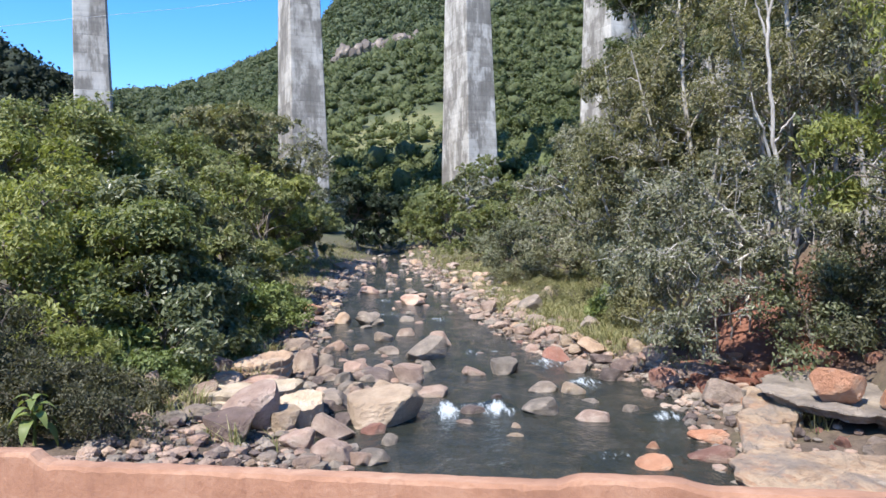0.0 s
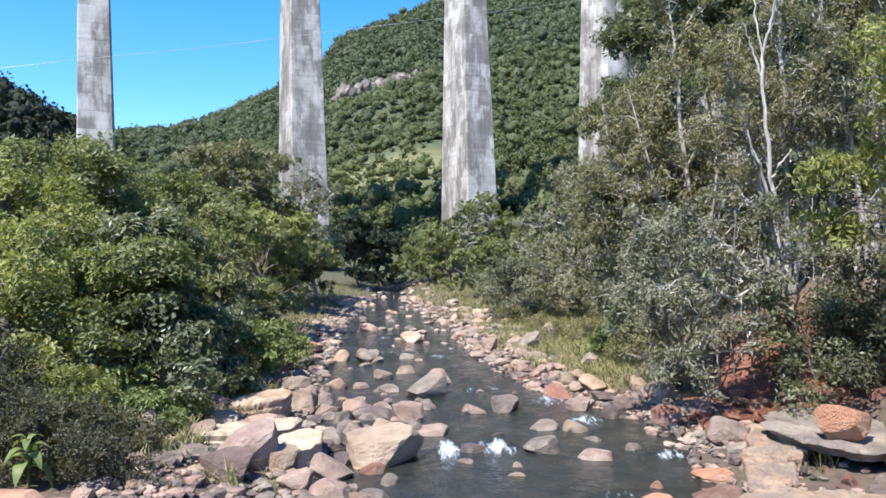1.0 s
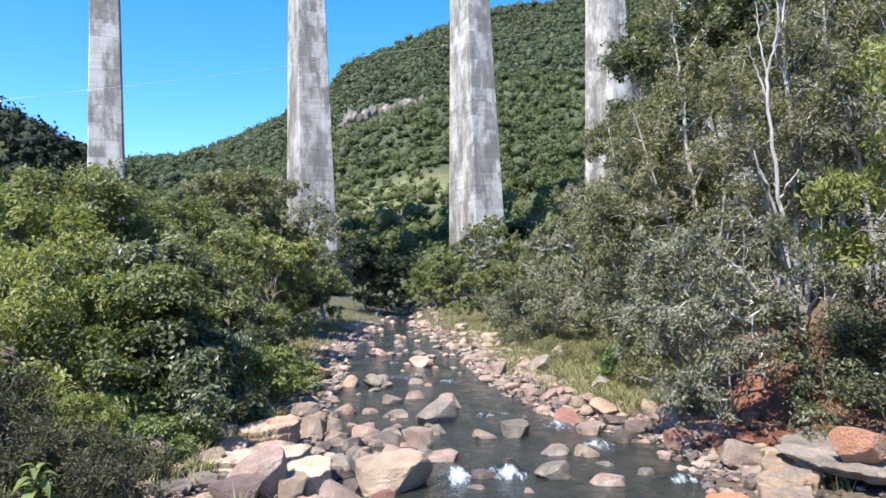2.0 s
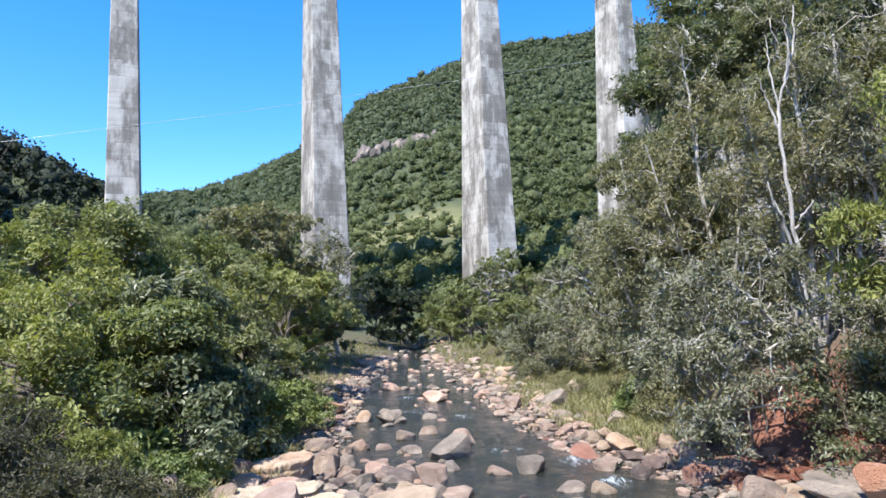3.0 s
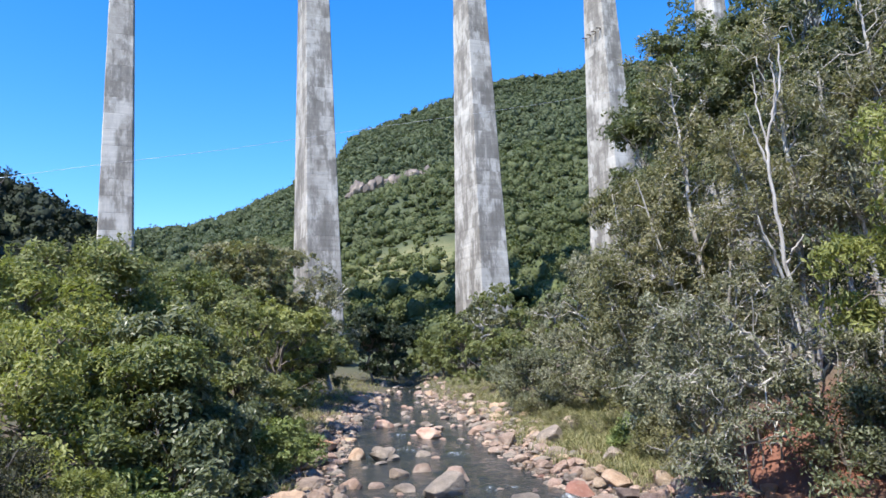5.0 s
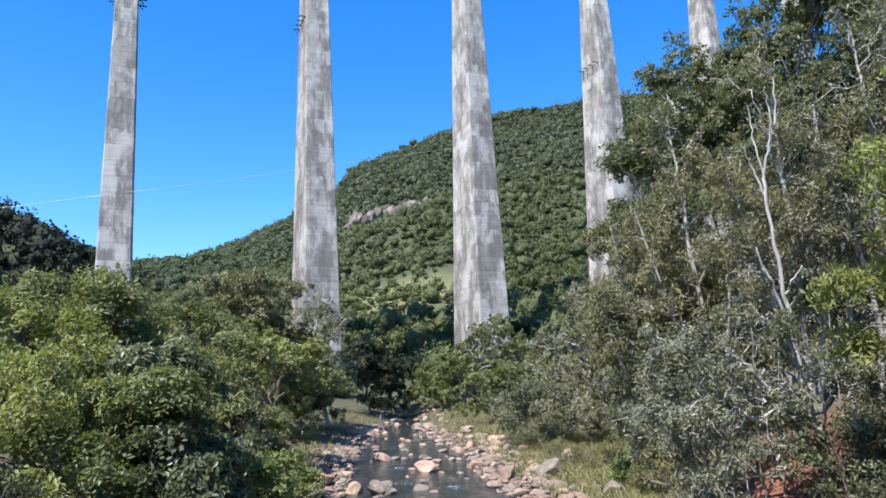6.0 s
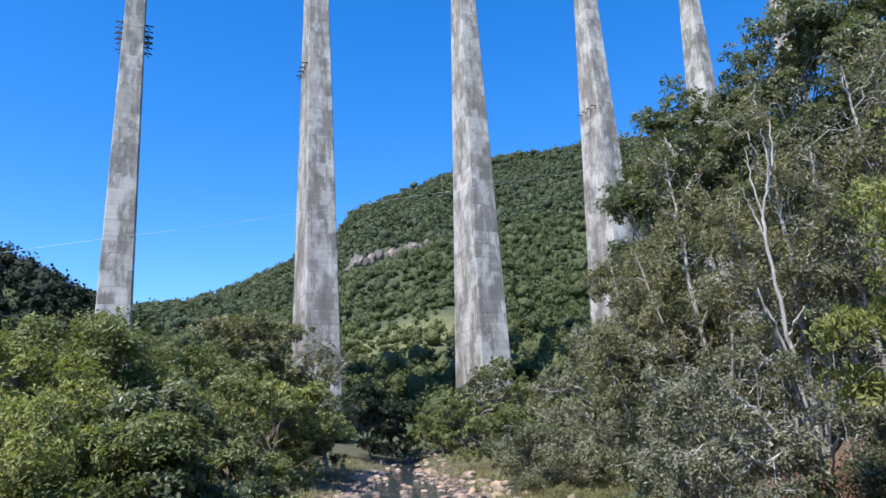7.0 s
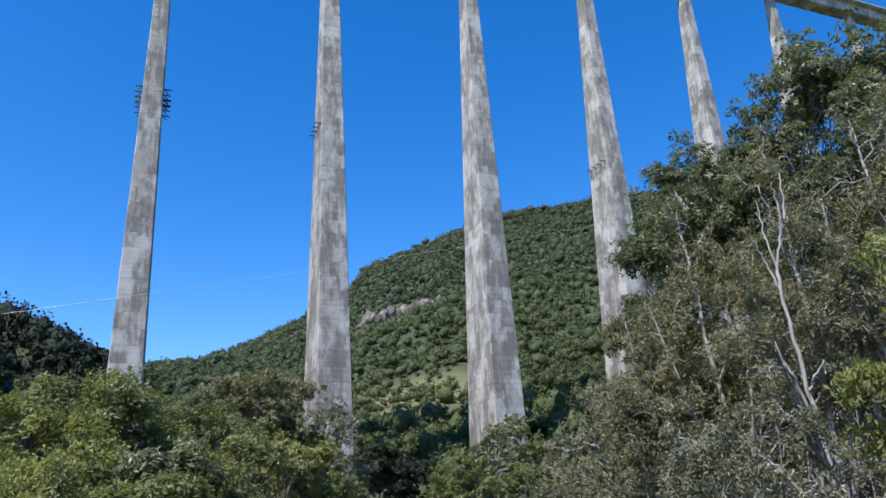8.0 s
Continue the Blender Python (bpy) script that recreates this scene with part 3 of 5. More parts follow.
for fx, fy, fw, fl, fs in FALLS:
    fan = fw * (1 + 0.45 * np.clip((fy - wy) / fl, -1, 1.5)) * (1 + 0.3 * waves(wx, wy, 0.6, 29))
    spot = np.exp(-((wx - fx + 0.15 * waves(wx, wy, 0.8, 31)) / fan) ** 2 - ((wy - fy) / (fl * np.where(wy > fy, 0.55, 1.25))) ** 2)
    foam = np.maximum(foam, fs * spot)
    wz += 0.13 * fs * np.exp(-((wx - fx) / fw) ** 2 - ((wy - fy - 0.5 * fl) / (0.7 * fl)) ** 2)
foam = np.maximum(foam, 0.5 * smooth(0.5, 0.95, waves(wx * 1.5, wy * 0.7, 1.7, 23)) * smooth(15, 18, wy))
wv = np.stack([wx, wy, wz], -1).reshape(-1, 3)
wn1, wn2 = wx.shape
wi = np.arange(wn1 - 1)[:, None] * wn2 + np.arange(wn2 - 1)[None]
wf = np.stack([wi, wi + wn2, wi + wn2 + 1, wi + 1], -1).reshape(-1, 4)
water_mesh = np_mesh("water", wv, wf, True)
water_mesh.attributes.new("foam", "FLOAT", "POINT").data.foreach_set("value", foam.ravel().astype(np.float32))
tagged(mesh_object("water", water_mesh, WATER), "dark shallow river water flowing between stones", "river", kind="structure")

# ---- the bridge that the camera stands on ----
bridge = thing("bridge", (0, 0, 0), "low concrete bridge with a red dusty kerb wall over the river", "bridge")
bm = bmesh.new()
bm_box(bm, pose(0.3, 0.83, 2.35, 0, 0, -8.4), 26, 4.66, 0.5, 0.03)
part("deck", bm, RED_WALL, bridge)


def kerb_wall():
    """A worn low wall: chipped edges, an uneven top and two raised lumps."""
    n = 480
    t = np.linspace(-12, 12, n)
    g = np.random.default_rng(3)
    lump = 0.034 * smooth(0.52, 0.62, t) * smooth(1.2, 1.05, t) + 0.055 * smooth(-2.0, -2.07, t) * smooth(-3.4, -3.2, t)
    chip = np.abs(g.normal(0, 0.007, n)) + 0.014 * np.maximum(0, waves(t, t * 0, 0.35, 17) - 0.3)
    zt = 3.0 + 0.0025 * waves(t, t * 0, 0.5, 15) + 0.0025 * waves(t, t * 0, 0.13, 16) + g.normal(0, 0.0012, n) + lump
    rows = [(-0.115 + 0 * t, 2.55 + 0 * t), (-0.11 + 0.004 * waves(t, t * 0, 0.3, 18), zt - 0.08), (-0.108 + chip * 0.4, zt - 0.018 - chip), (-0.09 + chip, zt - 0.004),
            (0.0 * t, zt), (0.09 - chip, zt - 0.004), (0.11 - chip * 0.4, zt - 0.02 - chip), (0.115 + 0 * t, 2.0 + 0 * t)]
    v = np.stack([np.stack([t, y, z], -1) for y, z in rows], 1).reshape(-1, 3)
    i, j = np.arange(n - 1)[:, None] * 8, np.arange(7)[None]
    return np_mesh("kerb_wall", v, np.stack([i + j, i + 8 + j, i + 9 + j, i + j + 1], -1).reshape(-1, 4)[:, ::-1])


kerb = mesh_object("kerb_wall", kerb_wall(), RED_WALL, bridge, "worn reddish concrete kerb wall")
kerb.matrix_basis = pose(-0.02, 3.215, 0, 0, 0, -8.4) @ Matrix.Diagonal((1, 0.5, 1, 1))

# ---- the viaduct ----
LINE = math.atan2(0.11688, 0.26749)
ALONG = Vector((math.cos(LINE), math.sin(LINE), 0))
FIRST = Vector((-50.1, 102.8, 0))
DECK_Z = 126.0


def pier_mesh(front, side, z0, z1, shaft):
    """A tapered shaft cast in lifts of 2.5 m with a groove at every joint; front and side are (width at z = 0, loss per metre)."""
    verts, faces = [], []
    g = random.Random(shaft)
    levels = [(z0, 0.0)]
    k = math.ceil(z0 / 2.5 + 0.1)
    while k * 2.5 < z1 - 0.2:
        z = k * 2.5
        levels += [(z - 0.03, 0.0), (z, 0.014), (z + 0.05, 0.014), (z + 0.08, 0.0)]
        k += 1
    levels.append((z1, 0.0))
    c = 0.12
    for i, (z, groove) in enumerate(levels):
        if i % 4 == 1:
            j, l = g.uniform(-0.02, 0.02), g.uniform(-0.02, 0.02)
        elif i == 0:
            j = l = 0.0
        w, s = (front[0] - front[1] * z) / 2 - groove, (side[0] - side[1] * z) / 2 - groove
        for x, y in ((-w + c, -s), (w - c, -s), (w, -s + c), (w, s - c), (w - c, s), (-w + c, s), (-w, s - c), (-w, -s + c)):
            verts.append((x + j, y + l, z))
    for i in range(len(levels) - 1):
        for k in range(8):
            a, b = i * 8 + k, i * 8 + (k + 1) % 8
            faces.append((a, b, b + 8, a + 8))
    return np_mesh("shaft", verts, faces)


viaduct = thing("viaduct", (0, 0, 0), "very tall grey concrete railway viaduct on tapered piers", "viaduct")
for i in range(-2, 9):
    p = FIRST + ALONG * 30.0 * i
    base = float(height_at(p.x, p.y)) - 3
    ob = mesh_object("pier", pier_mesh((5.3, 0.0315) if i == 0 else (6.1, 0.032), (12.6, 0.088), base, DECK_Z, i), CONCRETE, viaduct, "weathered board-marked concrete pier with dark streaks")
    ob.matrix_basis = pose(p.x, p.y, 0, 0, 0, math.degrees(LINE))
mid = FIRST + ALONG * 100
bm = bmesh.new()
bm_box(bm, pose(mid.x, mid.y, DECK_Z + 1.5, 0, 0, math.degrees(LINE)), 420, 3.6, 3.0, 0.1)
bm_box(bm, pose(mid.x, mid.y, DECK_Z + 3.2, 0, 0, math.degrees(LINE)), 420, 6.6, 0.4, 0.05)
part("deck", bm, CONCRETE, viaduct)

# ---- trees ----
def on_ground(az, dist, sink=0.05):
    x, y = dist * math.sin(radians(az)), dist * math.cos(radians(az))
    return (x, y, float(height_at(x, y)) - sink)


def simple_tree(az, dist, height, width, leaf, bark, label, seed, n=18, **more):
    return plant_tree(on_ground(az, dist), height, lobes_of(seed, n, height, width, more.pop("low", 0.3)), leaf, bark, label, seed=seed, **more)


# the left bank, near to far
simple_tree(-21.6, 21.4, 5.0, 3.5, LEAF_DARK, BARK_BROWN, "dark glossy broadleaf tree on the river bank", 11, n=19, low=0.12, sprays=1360, per_spray=12, leaf_size=0.20, slim=0.5, spread=0.2, trunks=3)
simple_tree(-25.5, 20.5, 3.8, 4.6, LEAF_GREEN, BARK_BROWN, "green leafy shrub on the river bank", 12, n=19, low=0.12, sprays=1200, per_spray=12, leaf_size=0.18, spread=0.2, trunks=3)
simple_tree(-31.0, 21, 4.2, 4.6, LEAF_LIME, BARK_BROWN, "yellow-green leafy shrub on the river bank", 22, n=19, low=0.12, sprays=1120, per_spray=12, leaf_size=0.16, spread=0.2, trunks=3)
simple_tree(-33.0, 15.0, 2.0, 2.2, LEAF_BROWN, BARK_BROWN, "dark brownish shrub with fine twigs", 23, n=14, low=0.2, sprays=880, per_spray=12, leaf_size=0.08, spread=0.14, trunks=4, girth=0.05, twigs=120)
simple_tree(-26.8, 30, 7.8, 5.0, LEAF_GREEN, BARK_BROWN, "tall green tree behind the bank shrubs", 13, n=19, sprays=1200, per_spray=14, leaf_size=0.22, spread=0.28)
simple_tree(-31.8, 26, 6.0, 4.4, LEAF_LIME, BARK_BROWN, "bright yellow-green leafy tree", 14, n=16, sprays=1040, per_spray=14, leaf_size=0.18)
simple_tree(-27.5, 25, 5.0, 4.0, LEAF_LIME, BARK_BROWN, "fresh green feathery tree", 24, n=16, sprays=880, per_spray=14, leaf_size=0.16)
simple_tree(-22.0, 29, 5.6, 4.6, LEAF_GREEN, BARK_BROWN, "green leafy tree among shrubs", 25, n=16, sprays=960, per_spray=14, leaf_size=0.19)
simple_tree(-15.6, 48, 11.0, 7.0, LEAF_OLIVE, BARK_BROWN, "olive green forest tree, round crown", 15, n=30, sprays=1400, per_spray=15, leaf_size=0.26)
simple_tree(-20.5, 44, 8.0, 7.0, LEAF_GREEN, BARK_BROWN, "green forest tree, wide crown", 16, n=27, sprays=1300, per_spray=15, leaf_size=0.24)
simple_tree(-17.6, 29.0, 3.8, 3.6, LEAF_OLIVE, BARK_BROWN, "olive bank shrub leaning to the river", 17, n=17, low=0.12, sprays=1040, per_spray=12, leaf_size=0.16, trunks=3)
simple_tree(-14.6, 38, 6.4, 4.4, LEAF_LIME, BARK_BROWN, "yellow-green bank tree above the stones", 26, n=17, low=0.12, sprays=1040, per_spray=14, leaf_size=0.21, trunks=2)
simple_tree(-17.0, 33, 6.0, 5.0, LEAF_GREEN, BARK_BROWN, "green bank tree behind shrubs", 27, n=17, low=0.15, sprays=960, per_spray=14, leaf_size=0.21, trunks=2)
simple_tree(-10.6, 62, 11.5, 5.6, LEAF_GREY, BARK_PALE, "thin grey-green tree before a viaduct pier", 18, n=25, sprays=900, per_spray=11, leaf_size=0.24, girth=0.2, twigs=160)
simple_tree(-7.0, 80, 8.8, 7.0, LEAF_SHADE, BARK_BROWN, "tree at the bend of the river, shade painted into its leaves", 19, n=30, low=0.1, sprays=1300, per_spray=15, leaf_size=0.32)
simple_tree(-4.9, 88, 7.0, 6.5, LEAF_SHADE, BARK_BROWN, "tree closing the river bend, shade painted into its leaves", 28, n=25, low=0.1, sprays=1000, per_spray=15, leaf_size=0.32)
simple_tree(-12.2, 58, 6.4, 5.4, LEAF_DARK, BARK_BROWN, "dark green tree over the river", 20, n=27, low=0.1, sprays=1100, per_spray=14, leaf_size=0.26)
simple_tree(-13.2, 54, 7.6, 6.5, LEAF_GREEN, BARK_BROWN, "green forest tree above the bank", 29, n=27, sprays=1100, per_spray=14, leaf_size=0.26)

# the right bank, near to far
simple_tree(16.0, 27, 10.0, 4.6, LEAF_OLIVE, BARK_PALE, "olive tree with slender hanging leaves", 31, n=36, low=0.12, sprays=2000, per_spray=14, leaf_size=0.23, slim=0.28, hang=0.9, trunks=2)
simple_tree(18.5, 25.0, 4.6, 4.4, LEAF_GREY, BARK_BROWN, "grey-green shrub on the bank", 41, n=21, low=0.12, sprays=1050, per_spray=12, leaf_size=0.14, slim=0.38, trunks=3, twigs=160, girth=0.09)
simple_tree(35.6, 15.6, 9.0, 3.4, LEAF_LIME, BARK_BROWN, "yellow-green sunlit tree with drooping sprays", 35, n=25, low=0.4, sprays=1100, per_spray=14, leaf_size=0.16, slim=0.35, hang=0.7, girth=0.08)
simple_tree(29.5, 36, 22.5, 7.6, LEAF_DARK, BARK_PALE, "tall dark green tree on the slope", 36, n=34, low=0.45, sprays=2550, per_spray=15, leaf_size=0.25, spread=0.26, fill=0.35)
simple_tree(34.5, 34, 20.5, 7.6, LEAF_DARK, BARK_PALE, "tall dark green tree on the slope", 42, n=31, low=0.4, sprays=2210, per_spray=15, leaf_size=0.25, spread=0.26, fill=0.35)
simple_tree(20.0, 42, 22.0, 7.0, LEAF_DARK, BARK_PALE, "dark crowned tree on the slope", 43, n=25, low=0.5, sprays=1700, per_spray=15, leaf_size=0.25, spread=0.26, fill=0.35)
simple_tree(16.0, 45, 19.5, 6.4, LEAF_DARK, BARK_PALE, "dark crowned tree on the slope", 86, n=20, low=0.5, sprays=1530, per_spray=13, leaf_size=0.25, spread=0.26, fill=0.35)
simple_tree(24.6, 40, 21.5, 6.0, LEAF_DARK, BARK_PALE, "dark crowned tree on the slope", 82, n=26, low=0.45, sprays=1700, per_spray=15, leaf_size=0.25, spread=0.26, fill=0.35)
simple_tree(22.0, 32, 12.0, 6.5, LEAF_OLIVE, BARK_PALE, "olive brown tree higher on the slope", 83, n=29, low=0.1, sprays=1300, per_spray=15, leaf_size=0.19, slim=0.35)
simple_tree(28.5, 29, 12.0, 6.0, LEAF_SHADE, BARK_PALE, "tree higher on the slope, shade painted into its leaves", 84, n=29, low=0.05, sprays=1300, per_spray=15, leaf_size=0.18, slim=0.35)
simple_tree(34.0, 26, 10.0, 5.0, LEAF_SHADE, BARK_PALE, "tree higher on the slope, shade painted into its leaves", 85, n=26, low=0.05, sprays=1000, per_spray=15, leaf_size=0.18, slim=0.35)
simple_tree(6.4, 40, 3.6, 4.4, LEAF_GREY, BARK_BROWN, "grey-green bank shrub behind the grass", 37, n=27, low=0.1, sprays=1300, per_spray=12, leaf_size=0.16, trunks=3)
simple_tree(11.5, 37, 4.8, 5.0, LEAF_GREY, BARK_BROWN, "grey-green bank tree behind the grass", 38, n=27, low=0.1, sprays=1400, per_spray=12, leaf_size=0.16, trunks=2)
simple_tree(10.5, 48, 9.4, 6.0, LEAF_GREY, BARK_PALE, "grey twiggy tree on the slope", 44, n=27, low=0.2, sprays=1000, per_spray=11, leaf_size=0.22, twigs=200)
simple_tree(13.5, 40, 8.4, 5.0, LEAF_OLIVE, BARK_BROWN, "olive tree on the slope", 45, n=27, low=0.2, sprays=1100, per_spray=12, leaf_size=0.20)
simple_tree(4.0, 58, 5.0, 6.0, LEAF_GREEN, BARK_BROWN, "bright green bank tree", 46, n=25, low=0.1, sprays=1000, per_spray=14, leaf_size=0.24)
simple_tree(-1.2, 84, 4.6, 6.5, LEAF_GREEN, BARK_BROWN, "green bush by the river bend", 47, n=25, low=0.1, sprays=900, per_spray=14, leaf_size=0.29)

simple_tree(3.4, 106, 9.5, 8.0, LEAF_GREEN, BARK_PALE, "green tree at the foot of a pier", 48, n=26, low=0.1, sprays=900, per_spray=14, leaf_size=0.36)
simple_tree(0.9, 100, 7.0, 7.0, LEAF_GREEN, BARK_PALE, "green tree at the foot of a pier", 49, n=23, low=0.1, sprays=800, per_spray=14, leaf_size=0.36)

simple_tree(28.6, 18.6, 2.2, 2.8, LEAF_DARK, BARK_BROWN, "tangled undergrowth under leaning trees", 87, n=14, low=0.05, sprays=600, per_spray=11, leaf_size=0.12, trunks=4, girth=0.04)
simple_tree(32.5, 18.0, 2.6, 3.0, LEAF_BROWN, BARK_BROWN, "tangled undergrowth under leaning trees", 88, n=14, low=0.05, sprays=600, per_spray=11, leaf_size=0.12, trunks=4, girth=0.04)

simple_tree(-22.0, 18.6, 2.9, 3.0, LEAF_DARK, BARK_BROWN, "glossy grey-green shrub below a tree", 90, n=14, low=0.06, sprays=850, per_spray=10, leaf_size=0.17, slim=0.5, trunks=3, girth=0.04)
simple_tree(-18.4, 20.6, 2.6, 2.6, LEAF_DARK, BARK_BROWN, "glossy grey-green shrub below a tree", 91, n=13, low=0.06, sprays=760, per_spray=10, leaf_size=0.17, slim=0.5, trunks=3, girth=0.04)

# leaning shrubs over the red bank, grown from bare pale branches
branch_tree([([(8.5, 17.4, 1.9), (7.6, 16.9, 3.3), (6.6, 16.6, 4.3), (6.0, 16.4, 4.7)], 0.07), ([(8.4, 17.3, 1.9), (7.2, 16.8, 2.9), (6.0, 16.5, 3.3), (5.1, 16.4, 3.2)], 0.055),
             ([(8.6, 17.4, 2.0), (8.1, 16.9, 3.8), (7.6, 16.6, 5.4)], 0.06), ([(8.4, 17.2, 1.9), (7.0, 16.6, 2.3), (5.9, 16.2, 2.2), (5.1, 16.0, 1.6)], 0.04),
             ([(8.5, 17.5, 2.0), (7.4, 17.4, 3.8), (5.9, 17.6, 4.8), (4.9, 17.8, 4.6)], 0.06), ([(8.3, 17.3, 2.0), (6.6, 17.3, 3.2), (5.2, 17.5, 3.4), (4.5, 17.5, 2.8)], 0.045)],
            LEAF_GREY, BARK_PALE, "grey-green shrub leaning over the red bank on pale branches", 34, boughs=19, twigs=7, reach=0.32, per=13, leaf_size=0.125, thick=1.7, bare=0.38, droop=0.4, pull=(-0.2, -0.1, 0.15))
branch_tree([([(6.4, 19.6, 1.0), (5.8, 19.2, 2.6), (5.0, 19.0, 4.0)], 0.06), ([(6.5, 19.6, 1.0), (6.4, 19.0, 3.2), (6.3, 18.6, 5.2)], 0.06), ([(6.6, 19.7, 1.0), (7.2, 19.0, 3.2), (7.4, 18.6, 5.6)], 0.06)],
            LEAF_GREY, BARK_PALE, "grey-green twiggy shrub at the edge of the bank", 40, boughs=16, twigs=7, reach=0.4, per=12, leaf_size=0.13, thick=1.4, bare=0.3, start=0.1)
branch_tree([([(10.4, 17.8, 2.6), (10.0, 17.4, 3.6), (9.2, 17.0, 4.2)], 0.05), ([(10.6, 17.8, 2.6), (10.9, 17.2, 4.0), (10.8, 16.8, 5.2)], 0.05), ([(10.2, 17.6, 2.4), (9.6, 17.0, 2.6), (8.9, 16.6, 2.2)], 0.04)],
            LEAF_GREY, BARK_PALE, "grey-green shrub with hanging sprays on the red bank", 41, boughs=16, twigs=7, reach=0.45, per=13, leaf_size=0.12, thick=1.4, bare=0.3, droop=0.6)
# tall open trees with pale branches, their feet on the slope
for k, (x, y, h, lean, leaf, seed) in enumerate([(8.4, 23.4, 11.6, -0.8, LEAF_OLIVE, 32), (10.2, 20.8, 11.2, -0.5, LEAF_OLIVE, 33), (12.0, 19.6, 11.2, 0.2, LEAF_GREY, 39), (7.2, 24.6, 8.8, -1.2, LEAF_OLIVE, 36), (13.4, 21.0, 11.5, 0.3, LEAF_OLIVE, 37)]):
    z = float(height_at(x, y)) - 0.1
    branch_tree([([(x, y, z), (x + lean * 0.4, y - 0.2, z + h * 0.35), (x + lean, y - 0.3, z + h * 0.7), (x + lean * 1.1, y, z + h * 0.97)], 0.12),
                 ([(x + 0.1, y, z), (x + 0.8 + lean * 0.3, y - 0.6, z + h * 0.4), (x + 1.6 + lean * 0.4, y - 0.8, z + h * 0.78)], 0.09),
                 ([(x - 0.1, y, z), (x - 1.0 + lean * 0.4, y - 0.6, z + h * 0.35), (x - 1.9 + lean * 0.5, y - 0.9, z + h * 0.66)], 0.09)],
                leaf, BARK_PALE, "olive tree with pale bare branches on the slope" if leaf is LEAF_OLIVE else "grey-green tree with pale trunks on the slope", seed, boughs=26, twigs=7, reach=0.25, per=16, leaf_size=0.15, spread=0.21, bare=0.22, slim=0.36)

# the valley floor round the piers: a few kinds, planted again and again
KINDS = [(LEAF_GREEN, 7.0, 6.5, 61), (LEAF_OLIVE, 8.0, 6.5, 62), (LEAF_OLIVE, 6.5, 6.0, 63), (LEAF_GREY, 7.5, 5.5, 64)]
planted = []
for leaf, h, w, seed in KINDS:
    planted.append(simple_tree(*((40, 70 + seed) if seed < 63 else (-40, 40 + seed)), h, w, leaf, BARK_BROWN if seed != 64 else BARK_PALE, "forest tree of the valley floor, leafy crown", seed, n=27, low=0.1, sprays=430, per_spray=9, leaf_size=0.52, twigs=14, group="valley trees"))
g = np.random.default_rng(77)
count = 0
while count < 44:
    az, r = g.uniform(-37, 37), math.sqrt(g.uniform(48 ** 2, 105 ** 2))
    x, y = r * math.sin(radians(az)), r * math.cos(radians(az))
    gap = abs(x - np.interp(y, RIVER_Y, RIVER_X)) - np.interp(y, RIVER_Y, RIVER_W) / 2
    if gap < 4.5 or (0 < x - np.interp(y, RIVER_Y, RIVER_X) < 9 and y < 62):
        continue
    if min((Vector((x, y, 0)) - (FIRST + ALONG * 30.0 * i)).length for i in range(0, 7)) < 7.5:
        continue
    count += 1
    k = float(g.uniform(0.6, 1.05)) * (0.72 if r < 75 else 1.0)
    copy_thing(planted[count % 4], pose(*on_ground(az, r), 0, 0, float(g.uniform(0, 360))) @ Matrix.Diagonal((k, k, k * float(g.uniform(0.85, 1.15)), 1)))


# ---- far forest ----
def ball(level):
    bm = bmesh.new()
    bmesh.ops.create_icosphere(bm, subdivisions=level, radius=1.0)
    v = np.array([p.co[:] for p in bm.verts])
    f = np.array([[q.index for q in p.verts] for p in bm.faces])
    bm.free()
    return v, f


